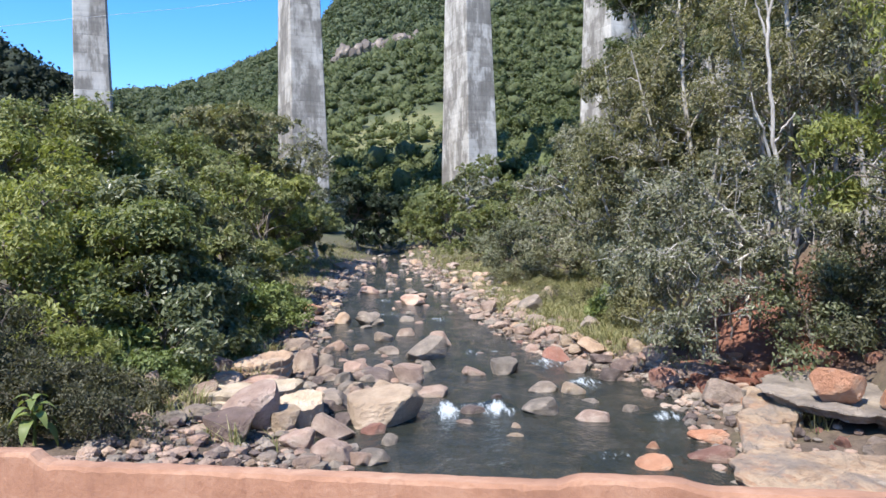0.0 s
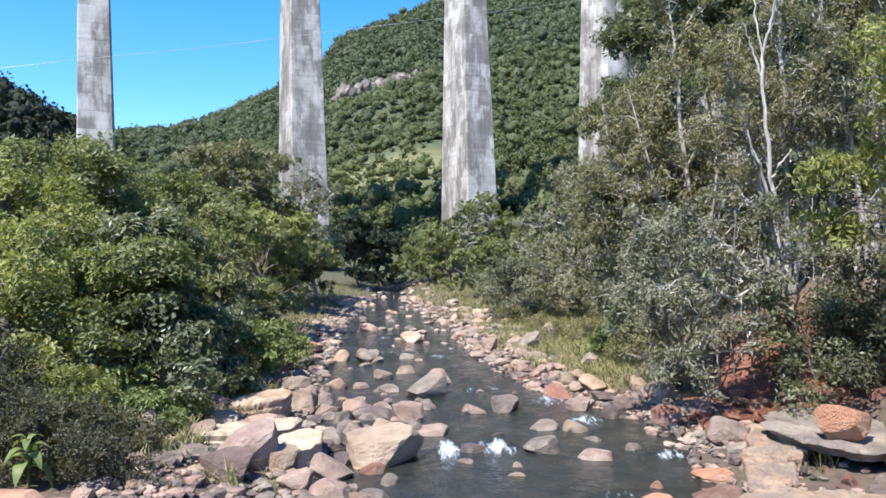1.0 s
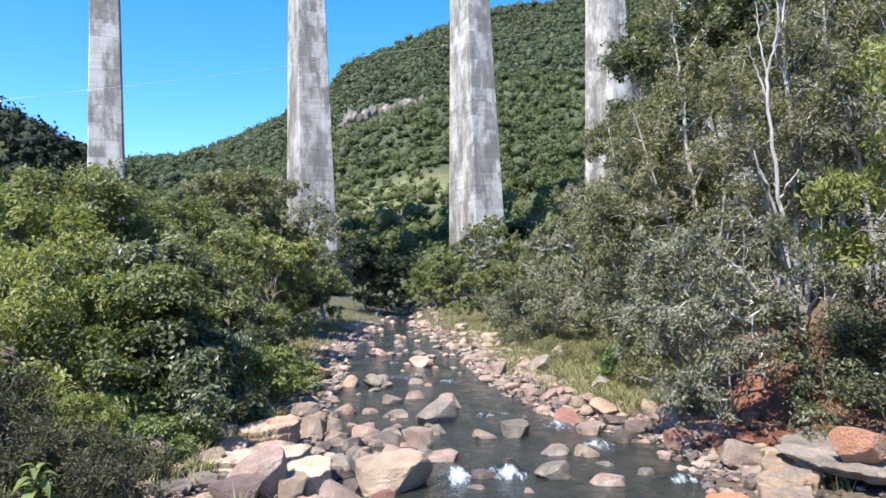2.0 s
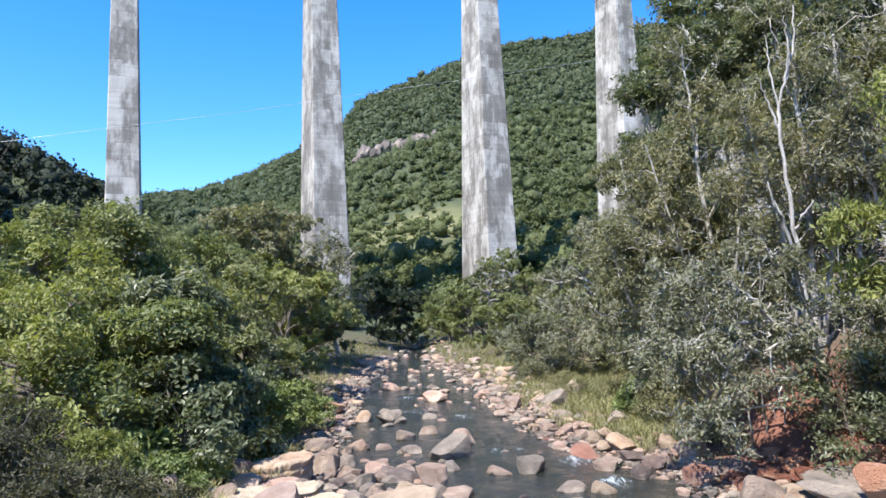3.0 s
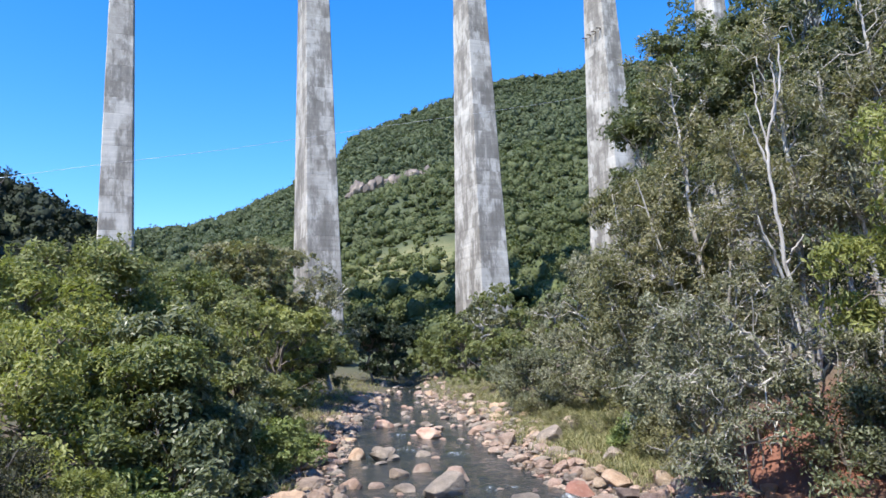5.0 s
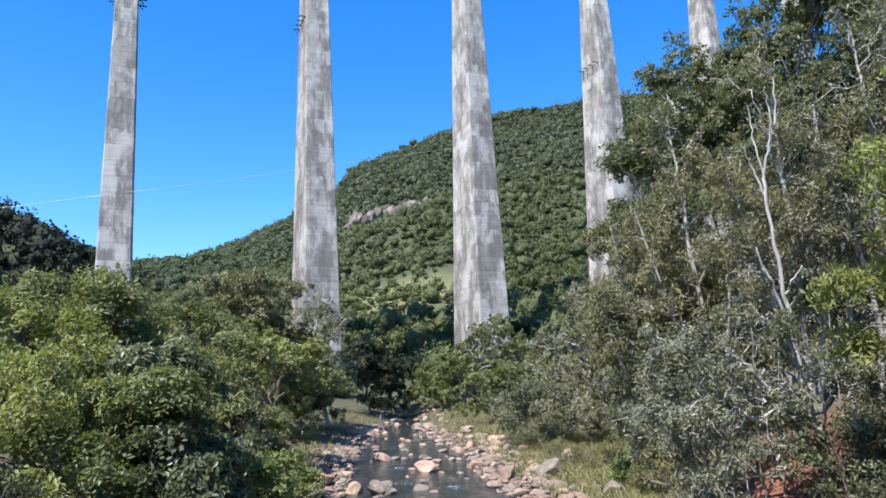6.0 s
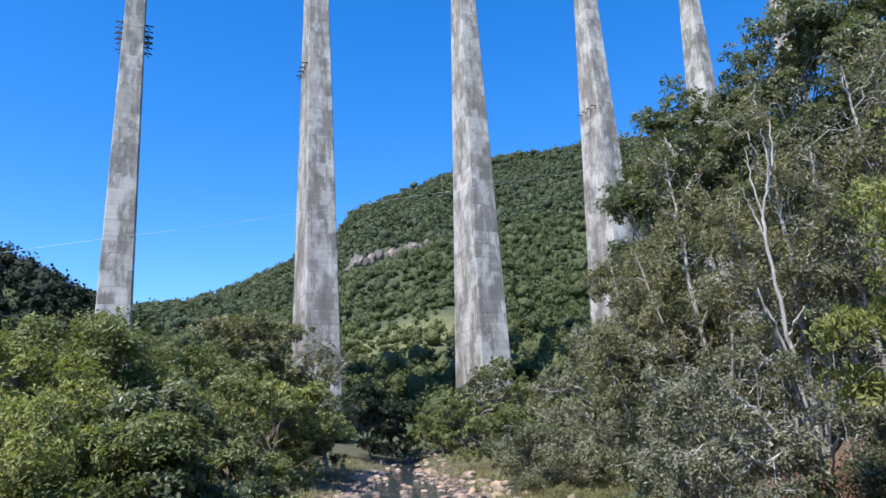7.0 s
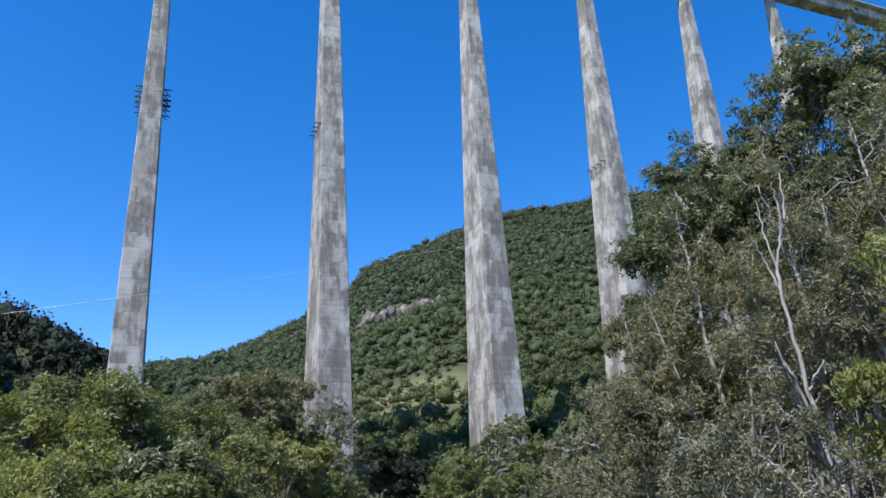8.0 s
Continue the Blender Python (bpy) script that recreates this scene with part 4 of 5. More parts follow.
def forest(name, az0, az1, r0, r1, count, quads, leaf_size, seed, label, material, bare=True, big=1.0, low=False):
    """Crowns standing shoulder to shoulder: a lumpy leaf mass each, ragged with clumps of leaves."""
    g = np.random.default_rng(seed)
    az = np.radians(g.uniform(az0, az1, count * 3))
    r = np.sqrt(g.uniform(r0 ** 2, r1 ** 2, count * 3))
    x, y = r * np.sin(az), r * np.cos(az)
    ok = r < np.interp(np.degrees(az), RIDGE_AZ, RIDGE_D) + 15
    wob = 1 + 0.35 * waves(x, y, 22, 14)
    ok &= (not bare) | (np.hypot((x - MEADOW[0]) / 21, (y - MEADOW[1]) / 25) > wob)
    ok &= np.hypot((x - CLIFF_AT[0]) / 20, (y - CLIFF_AT[1]) / 12) > wob
    if low:
        ok &= np.abs(x - np.interp(y, RIVER_Y, RIVER_X)) > 6
        for i in range(0, 7):
            p = FIRST + ALONG * 30.0 * i
            ok &= np.hypot(x - p.x, y - p.y) > 7
    x, y = x[ok][:count], y[ok][:count]
    n = len(x)
    size = g.uniform(2.0, 4.2, n) * g.choice([0.55, 0.8, 1.1, 1.5], n, p=[0.35, 0.35, 0.2, 0.1]) * big
    tall = g.uniform(0.8, 1.2, n)
    centre = np.stack([x, y, height_at(x, y) + size * g.uniform(0.45, 0.9, n)], -1)
    stretch = np.stack([np.ones(n), np.ones(n), tall], -1)[:, None] * size[:, None, None]
    turn = g.uniform(0, 6.28, (n, 1, 3))

    def lumpy(d):
        return 1 + 0.17 * np.sin(d[..., 0:1] * 5 + turn[..., 0:1]) + 0.17 * np.sin(d[..., 1:2] * 5.5 + turn[..., 1:2]) + 0.12 * np.sin(d[..., 2:3] * 8 + turn[..., 2:3])

    bv, bf = ball(1)
    hull = np.broadcast_to(bv, (n, *bv.shape)) + g.normal(0, 0.07, (n, *bv.shape))
    hv = (centre[:, None] + hull * lumpy(hull) * 0.64 * stretch).reshape(-1, 3)
    hf = (bf[None] + (np.arange(n) * len(bv))[:, None, None]).reshape(-1, 3)
    d = unit(g.normal(0, 1, (n, quads, 3)))
    d[..., 2] = np.abs(d[..., 2]) * 1.15 - 0.3
    pts = centre[:, None] + d * lumpy(d) * g.uniform(0.7, 1.08, (n, quads, 1)) * stretch
    lv, lf = leaf_quads(pts.reshape(-1, 3), d.reshape(-1, 3), leaf_size, g, 0.75, 0.1, 0.75)
    lf = np.concatenate([lf[:, [0, 1, 2]], lf[:, [0, 2, 3]]]) + len(hv)
    me = np_mesh(name, np.concatenate([hv, lv]), np.concatenate([hf, lf]), True)
    tone = np.clip(g.normal(0.5, 0.24, n), 0, 1)
    me.attributes.new("tone", "FLOAT", "POINT").data.foreach_set("value", np.concatenate([np.repeat(tone, len(bv)), np.repeat(tone, quads * 4)]).astype(np.float32))
    tagged(mesh_object(name, me, material), label, "forest", kind="stuff")


CLIFF_AT = (-31.0, 334.0)
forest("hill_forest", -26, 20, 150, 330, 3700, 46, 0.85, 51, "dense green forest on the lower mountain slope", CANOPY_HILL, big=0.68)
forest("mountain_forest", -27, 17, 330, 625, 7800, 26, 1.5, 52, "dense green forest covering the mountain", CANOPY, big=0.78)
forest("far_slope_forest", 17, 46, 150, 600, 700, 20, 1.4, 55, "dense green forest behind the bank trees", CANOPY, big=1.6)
forest("dark_hill_forest", -46, -23.5, 120, 215, 700, 70, 0.95, 53, "forest on the near hill, its shade painted as dark leaf colour", CANOPY_SHADED, big=0.85)
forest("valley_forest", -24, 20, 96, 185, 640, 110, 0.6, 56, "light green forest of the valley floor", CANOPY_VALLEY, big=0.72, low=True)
forest("meadow_bushes", -9.0, -0.8, 160, 216, 170, 36, 0.6, 54, "scattered olive bushes on a pale slope", CANOPY_VALLEY, False, 0.42)
# ---- stones ----
def stone_mesh(seed, level, cuts=13):
    """A boulder: a ball worn by flat breaks and rounded unevenly."""
    g = random.Random(seed)
    bm = bmesh.new()
    bmesh.ops.create_icosphere(bm, subdivisions=level, radius=0.62)
    planes = []
    for k in range(cuts):
        n = Vector((g.gauss(0, 1), g.gauss(0, 1), g.gauss(0, 0.8))).normalized()
        planes.append((n, g.uniform(0.30, 0.47)))
    off = Vector((seed * 3.1, seed * 1.7, 0))
    for v in bm.verts:
        for n, d in planes:
            over = v.co.dot(n) - d
            if over > 0:
                v.co -= n * over * (0.82 if level > 3 else 0.93)
        v.co *= 1 + 0.08 * noise.noise(v.co * 2.5 + off) + 0.03 * noise.noise(v.co * 7 + off) + 0.012 * noise.noise(v.co * 19 + off)
    lo = [min(v.co[i] for v in bm.verts) for i in range(3)]
    hi = [max(v.co[i] for v in bm.verts) for i in range(3)]
    for v in bm.verts:
        v.co = Vector([(v.co[i] - (lo[i] + hi[i]) / 2) / (hi[i] - lo[i]) for i in range(3)])
    me = bpy.data.meshes.new("boulder")
    bm.to_mesh(me)
    bm.free()
    me.polygons.foreach_set("use_smooth", np.full(len(me.polygons), False))
    return me


STONE_MATS = {"G": ROCK, "P": ROCK_PINK, "T": ROCK_TAN, "D": ROCK_DARK, "E": RED_CLAY, "K": ROCK_ROSE, "R": ROCK_RED, "O": ROCK_ORANGE, "S": ROCK_SAND}
STONE_WORDS = {"G": "grey weathered boulder lying in the river", "P": "pinkish grey boulder on the river bed", "T": "pale tan boulder on the river bed", "K": "smooth rose and cream boulder on the river bar", "E": "broken clod of red clay below the bank", "D": "dark brown wet boulder at the water", "R": "reddish brown boulder at the water", "O": "orange sandstone boulder by the river", "S": "flat pale sandstone ledge beside the water"}
stone_shapes = {}


def boulder(x, y, w, h, kind, seed, level=4, deep=0.8, turn=None, z=None, sink=0.16):
    key = (seed % 9, kind, level)
    if key not in stone_shapes:
        me = stone_mesh(seed % 9 + 1, level)
        me.materials.append(STONE_MATS[kind])
        stone_shapes[key] = me
    ob = new("boulder", stone_shapes[key])
    bed = max(float(height_at(x, y)), -0.12) if z is None else z
    g = random.Random(seed * 7 + 1)
    ob.matrix_basis = pose(x, y, bed + h * (0.5 - sink), g.uniform(-9, 9), g.uniform(-9, 9), g.uniform(-35, 35) if turn is None else turn) @ Matrix.Diagonal((w, w * deep, h * 1.12, 1))
    return tagged(ob, STONE_WORDS[kind], "boulder", "river boulders")


BAR_STONES = [
    (-1.19, 14.48, 1.64, 0.91, "T"), (-3.78, 13.79, 1.37, 1.02, "K"), (-2.68, 15.61, 1.13, 0.59, "G"), 
    (-5.70, 17.29, 0.97, 0.74, "D"), (-3.75, 18.92, 0.81, 0.72, "P"), (-1.98, 12.13, 0.78, 0.53, "K"),
    (-1.27, 12.11, 0.63, 0.35, "G"), (-1.43, 13.72, 0.48, 0.34, "R"), (-2.69, 12.69, 0.67, 0.43, "K"), (-2.01, 14.33, 0.55, 0.38, "D"),
    (-6.41, 15.21, 0.70, 0.40, "K"), (-1.87, 18.43, 1.40, 0.42, "D"), (-2.33, 19.04, 0.84, 0.50, "K"), (-2.65, 18.03, 0.62, 0.42, "G"),
    (-4.71, 13.43, 0.70, 0.35, "G"), (-5.06, 12.92, 0.57, 0.28, "G"), (-5.91, 12.64, 0.53, 0.32, "D"),
]
MIDSTREAM_STONES = [
    (-0.56, 20.96, 1.37, 0.87, "G"), (1.67, 18.98, 0.80, 0.56, "G"), (2.09, 15.06, 0.89, 0.50, "G"), (2.35, 16.81, 0.77, 0.39, "G"),
    (3.04, 16.56, 0.60, 0.41, "T"), (3.10, 14.46, 0.75, 0.34, "K"), (3.97, 15.00, 0.38, 0.28, "G"), (3.25, 15.76, 0.48, 0.21, "G"),
    (1.28, 13.41, 0.43, 0.17, "T"), (-0.39, 16.63, 1.00, 0.40, "P"), (3.64, 18.96, 0.72, 0.44, "P"), (3.49, 11.66, 0.81, 0.30, "O"),
    (3.72, 12.54, 0.28, 0.26, "O"), (0.76, 18.81, 0.73, 0.31, "P"), (1.16, 16.06, 0.34, 0.29, "D"),
]
RIGHT_STONES = [
    (4.27, 17.93, 0.69, 0.48, "D"), (5.35, 17.01, 0.75, 0.52, "R"), (4.90, 13.02, 0.73, 0.30, "O"), (4.57, 11.93, 0.78, 0.40, "R"),
    (7.65, 17.11, 0.61, 0.37, "O"), (6.55, 15.01, 0.80, 0.35, "T"),
]
UPSTREAM_STONES = [
    (-4.14, 28.44, 0.78, 0.60, "T"), (-2.08, 24.13, 0.70, 0.47, "G"), (-1.37, 25.23, 0.73, 0.41, "P"), (-4.17, 39.72, 1.21, 0.57, "K"),
    (-1.56, 34.36, 1.32, 0.66, "K"), (-7.86, 56.05, 1.71, 0.81, "P"), (1.35, 35.50, 0.97, 0.57, "G"), (1.97, 29.92, 0.77, 0.58, "P"),
    (3.59, 28.78, 1.25, 0.74, "G"), (4.70, 31.52, 1.02, 0.66, "T"), (-5.78, 30.05, 1.32, 0.63, "O"), (-6.03, 26.28, 0.87, 0.43, "D"),
]
for i, (x, y, w, h, kind) in enumerate(BAR_STONES + MIDSTREAM_STONES + RIGHT_STONES + UPSTREAM_STONES):
    boulder(x, y, w, h, kind, i + 4, 4 if y < 22 else 3, 0.62 if w > 1.3 else 0.8)
boulder(0.6, 15.1, 0.6, 0.3, "D", 72, 4, 0.7, 20)
boulder(0.4, 14.3, 0.42, 0.2, "P", 73, 4, 0.7, -20)
# the pale flat slabs of the bar, and the ledges of the right bank
def ledge(outline, z, thick, material, label, seed, tilt=(0.0, 0.0), undercut=0.0):
    """A broken slab of bedded sandstone: a ragged outline, an uneven top, and beds stepping in its edge."""
    g = np.random.default_rng(seed)
    o = np.array(outline, float)
    mid = o.mean(0)
    for _ in range(2):
        nxt = np.roll(o, -1, 0)
        o = np.stack([0.8 * o + 0.2 * nxt, 0.2 * o + 0.8 * nxt], 1).reshape(-1, 2)
    m, rings = 96, 9
    k = np.linspace(0, len(o), m, endpoint=False)
    closed = np.vstack([o, o[:1]])
    edge = np.stack([np.interp(k, np.arange(len(o) + 1), closed[:, i]) for i in range(2)], -1) - mid
    turn = k / len(o) * 2 * np.pi
    edge *= 1 + 0.07 * waves(np.cos(turn), np.sin(turn), 0.55, seed)[:, None] + g.normal(0, 0.014, (m, 1))
    verts = []

    def ring(share, drop, rough):
        p = edge * share
        zz = drop + tilt[0] * p[:, 0] + tilt[1] * p[:, 1] + rough * (0.6 * waves(p[:, 0] + mid[0], p[:, 1] + mid[1], 1.3, seed + 1) + 0.4 * waves(p[:, 0], p[:, 1], 0.35, seed + 2))
        verts.append(np.concatenate([p, zz[:, None]], 1))

    for i in range(rings):
        ring((i + 0.02) / rings, 0, 0.1)
    ring(0.965, -0.012, 0.1)
    beds = max(2, int(thick / 0.16))
    for i in range(1, beds + 1):
        d, lip = thick * i / beds, g.uniform(-0.04, 0.03)
        inset = 1.0 - undercut * (i / beds) ** 1.5
        ring(inset + lip, -d + 0.75 * thick / beds, 0.05)
        ring(inset + lip - 0.008, -d + 0.1, 0.05)
        ring(inset - 0.035, -d, 0.04)
    n = len(verts)
    v = np.concatenate(verts)
    i, j = np.arange(n - 1)[:, None] * m, np.arange(m)[None]
    q = (j + 1) % m
    f = np.stack([i + j, i + m + j, i + m + q, i + q], -1).reshape(-1, 4)
    me = np_mesh("ledge", v, f)
    ob = mesh_object("rock_ledge", me, material)
    ob.location = (mid[0], mid[1], z)
    return tagged(ob, label, "rock")


ledge([(4.65, 11.3), (4.5, 10.1), (5.2, 9.2), (7.4, 8.6), (9.0, 10.2), (7.6, 11.0), (6.5, 11.45), (5.6, 11.75), (5.0, 11.65)], 0.24, 0.42, ROCK_BAND, "broad flat grey sandstone slab beside the water", 63, (0.02, 0.02))
ledge([(5.0, 11.7), (5.5, 13.0), (5.75, 13.8), (6.4, 13.6), (6.35, 12.8), (5.9, 11.8)], 0.3, 0.45, ROCK_BAND, "pale tan stepped sandstone ledge at the water", 65, (0.08, 0.05))
ledge([(5.9, 12.7), (6.0, 14.3), (6.7, 14.9), (7.2, 14.2), (6.7, 13.0)], 0.46, 0.4, ROCK_BAND, "tan bedded sandstone ledge above the water", 66, (0.1, 0.03))
ledge([(5.5, 13.9), (6.1, 15.2), (6.8, 15.4), (6.5, 14.3)], 0.16, 0.3, ROCK, "low grey rock shelf at the water", 69)
ledge([(6.45, 13.0), (6.3, 14.2), (7.0, 15.6), (9.5, 15.6), (10.2, 13.0), (9.2, 11.8), (7.6, 11.95), (7.0, 12.25)], 0.66, 0.2, ROCK, "overhanging dark grey rock slab above a hollow", 64, undercut=0.12)
ledge([(7.0, 13.9), (7.2, 15.4), (9.4, 15.4), (9.8, 13.4), (8.4, 13.2)], 0.49, 0.6, ROCK_RED, "dark reddish rock under an overhanging slab", 67)
ledge([(-5.5, 15.0), (-5.3, 16.1), (-4.2, 16.6), (-3.2, 16.3), (-3.4, 15.2), (-4.4, 14.6)], 0.5, 0.5, ROCK_CREAM, "pale cream flat rock slab on the river bar", 61, (0.02, -0.05))
ledge([(-5.4, 17.3), (-5.2, 18.3), (-4.0, 18.4), (-3.9, 17.4), (-4.7, 17.0)], 0.72, 0.6, ROCK_TAN, "tan bedded rock on the river bar", 62, (0.1, 0.06))
ledge([(-3.7, 14.2), (-3.5, 15.0), (-2.6, 15.1), (-2.5, 14.3), (-3.0, 13.9)], 0.46, 0.5, ROCK_CREAM, "pale cream angular slab on the river bar", 68, (0.05, 0.1))
boulder(7.36, 12.95, 1.0, 0.68, "O", 70, 4, 0.75, 8, 0.72)
boulder(8.05, 12.55, 0.5, 0.36, "O", 71, 4, 0.8, 10, 0.7)
g = np.random.default_rng(91)
for k in range(26):  # rubble in the hollow
    x, y = float(g.uniform(6.4, 8.0)), float(g.uniform(11.5, 13.0))
    if x - 6.2 > (13.2 - y) * 1.7:
        continue
    w = float(g.uniform(0.12, 0.34))
    boulder(x, y, w, w * 0.7, str(g.choice(["D", "R", "G", "D"])), 600 + k, 3, 0.8, float(g.uniform(0, 180)), 0.12)
boulder(6.2, 17.6, 1.8, 0.45, "D", 68, 4, 0.6, -10, 0.05)

# loose stones along both margins and in the riffles
g = np.random.default_rng(5)
made = 0
while made < 190:
    y = 11 + 14 * g.random() ** 1.2
    c, w = np.interp(y, RIVER_Y, RIVER_X), np.interp(y, RIVER_Y, RIVER_W)
    side = g.choice([-1, 1], p=[0.6, 0.4])
    d = g.normal(0.35, 0.8) if g.random() < 0.85 else g.uniform(-w * 0.5, 0)
    x = c + side * (w / 2 + d)
    if side < 0 and y < 20:
        x = g.uniform(-6.2, -0.9)
    if made % 2 == 0:
        x, y, d = g.uniform(-4.8, -0.4), g.uniform(15.0, 23), 0
    if made % 5 == 1:
        y = g.uniform(18, 26)
        x = np.interp(y, RIVER_Y, RIVER_X) + np.interp(y, RIVER_Y, RIVER_W) / 2 + g.uniform(-0.4, 2.8)
        d = 0
    if d > 2.2 or x > 8 or (x > 4.4 and y < 14.5) or (y < 13 and -0.6 < x < 3):
        continue
    made += 1
    s = float(np.clip(g.lognormal(-0.95, 0.42), 0.2, 0.95)) 
    kind = str(g.choice(["P", "G", "D", "T", "R", "K"], p=[0.3, 0.27, 0.12, 0.12, 0.07, 0.12]))
    boulder(float(x), float(y), s, s * float(g.uniform(0.45, 0.75)), kind, 100 + made, 3, float(g.uniform(0.7, 1.0)), float(g.uniform(0, 180)))

# broken red earth and stones at the foot of the steep bank
for k in range(46):
    x, y = float(g.uniform(5.9, 9.2)), float(g.uniform(15.3, 17.4))
    w = float(np.clip(g.lognormal(-0.95, 0.4), 0.18, 0.8))
    boulder(x, y, w, w * 0.5, "E", 700 + k, 3, 0.75, float(g.uniform(0, 180)))
for k in range(38):
    x, y = float(g.uniform(6.3, 11)), float(g.uniform(14.6, 18.6))
    w = float(np.clip(g.lognormal(-1.2, 0.45), 0.15, 0.7))
    boulder(x, y, w, w * 0.6, str(g.choice(["R", "D", "R", "O"])), 500 + k, 3, 0.8, float(g.uniform(0, 180)))

# small stones and gravel
small = [stone_mesh(k + 30, 1, 6) for k in range(6)]
sv = [np.array([v.co[:] for v in me.vertices]) for me in small]
sf = [np.array([p.vertices[:] for p in me.polygons]) for me in small]


def gravel(name, material, count, seed, label):
    g = np.random.default_rng(seed)
    pieces = []
    while len(pieces) < count:
        y = 10 + 60 * g.random() ** 1.8
        c, w = np.interp(y, RIVER_Y, RIVER_X), np.interp(y, RIVER_Y, RIVER_W)
        side = -1 if g.random() < 0.55 else 1
        x = c + side * (w / 2 + g.normal(0.45, 0.8))
        if side < 0 and y < 19:
            x = g.uniform(-5.6, -1.0)
        h = float(height_at(x, y))
        if h < -0.25 or h > 1.1 or (x > 4.6 and y < 14.2 and g.random() < 0.8):
            continue
        k = int(g.integers(6))
        s = float(np.clip(g.lognormal(-2.0, 0.5), 0.05, 0.34))
        a = g.uniform(0, 6.28)
        rot = np.array([[math.cos(a), -math.sin(a), 0], [math.sin(a), math.cos(a), 0], [0, 0, g.uniform(0.5, 0.8)]])
        pieces.append((sv[k] @ rot.T * s + [x, y, max(h, -0.06) + s * 0.2], sf[k]))
    v, f = merged(pieces)
    tagged(mesh_object(name, np_mesh(name, v, f, False), material), label, "stones", kind="stuff")


def far_stones(name, material, count, seed, label):
    """Boulders of the upper reach, too far to pick apart."""
    g = np.random.default_rng(seed)
    shapes = [stone_mesh(k + 40, 2, 11) for k in range(6)]
    fv = [np.array([v.co[:] for v in me.vertices]) for me in shapes]
    ff = [np.array([p.vertices[:] for p in me.polygons]) for me in shapes]
    pieces = []
    while len(pieces) < count:
        y = g.uniform(24, 48) if g.random() < 0.65 else g.uniform(48, 85)
        c, w = np.interp(y, RIVER_Y, RIVER_X), np.interp(y, RIVER_Y, RIVER_W)
        roll = g.random()
        x = c + w / 2 + g.uniform(-0.5, 2.6) if roll < 0.55 else c - w / 2 + g.uniform(-1.2, 0.5) if roll < 0.72 else c + g.uniform(-0.5, 0.5) * w
        k, s = int(g.integers(6)), float(np.clip(g.lognormal(-0.8, 0.4), 0.2, 1.1))
        a = g.uniform(0, 6.28)
        rot = np.array([[math.cos(a), -math.sin(a), 0], [math.sin(a), math.cos(a), 0], [0, 0, g.uniform(0.45, 0.75)]])
        pieces.append((fv[k] @ rot.T * s + [x, y, max(float(height_at(x, y)), -0.1) + s * 0.2], ff[k]))
    v, f = merged(pieces)
    tagged(mesh_object(name, np_mesh(name, v, f, False), material), label, "stones", kind="stuff")


far_stones("far_boulders", ROCK_PINK, 130, 61, "pinkish boulders along the upper river")
far_stones("far_grey_boulders", ROCK, 110, 62, "grey boulders along the upper river")
far_stones("far_pale_boulders", ROCK_TAN, 60, 63, "pale tan boulders along the upper river")
gravel("cobbles", ROCK_PINK, 2600, 21, "pinkish grey cobbles along the water")
gravel("gravel", ROCK, 2400, 22, "grey river gravel and cobbles")
gravel("dark_cobbles", ROCK_DARK, 1000, 23, "dark wet cobbles at the water")

# ---- grass and weeds ----
def blades(name, patches, material, length, seed, label, wide=0.02):
    """patches: (x, y, reach x, reach y, count) of bending blades in tufts."""
    g = np.random.default_rng(seed)
    verts = []
    for px, py, rx, ry, count in patches:
        tx, ty = px + g.normal(0, 0.5, count // 14 + 1) * rx, py + g.normal(0, 0.5, count // 14 + 1) * ry
        length_here = length * g.uniform(0.45, 1.25, len(tx))
        x = np.repeat(tx, 14)[:count] + g.normal(0, 0.12, count)
        y = np.repeat(ty, 14)[:count] + g.normal(0, 0.12, count)
        z = height_at(x, y)
        dry = z > 0.12
        x, y, z = x[dry], y[dry], z[dry]
        n = len(x)
        a, l = g.uniform(0, 6.28, n), np.repeat(length_here, 14)[:count][dry] * g.uniform(0.5, 1.2, n)
        bend = g.uniform(0.2, 1.35, n) * l
        w = wide * g.uniform(0.7, 1.4, n)
        dx, dy = np.cos(a), np.sin(a)
        root = np.stack([x, y, z - 0.03], -1)
        midp = root + np.stack([dx * bend * 0.3, dy * bend * 0.3, l * 0.6], -1)
        tip = root + np.stack([dx * bend, dy * bend, l * 0.95], -1)
        sd = np.stack([-dy * w, dx * w, 0 * w], -1)
        verts.append(np.stack([root - sd, root + sd, midp + sd * 0.7, midp - sd * 0.7, midp - sd * 0.7, midp + sd * 0.7, tip + sd * 0.1, tip - sd * 0.1], 1).reshape(-1, 3))
    v = np.concatenate(verts)
    tagged(mesh_object(name, np_mesh(name, v, np.arange(len(v)).reshape(-1, 4)), material), label, "grass", kind="stuff")


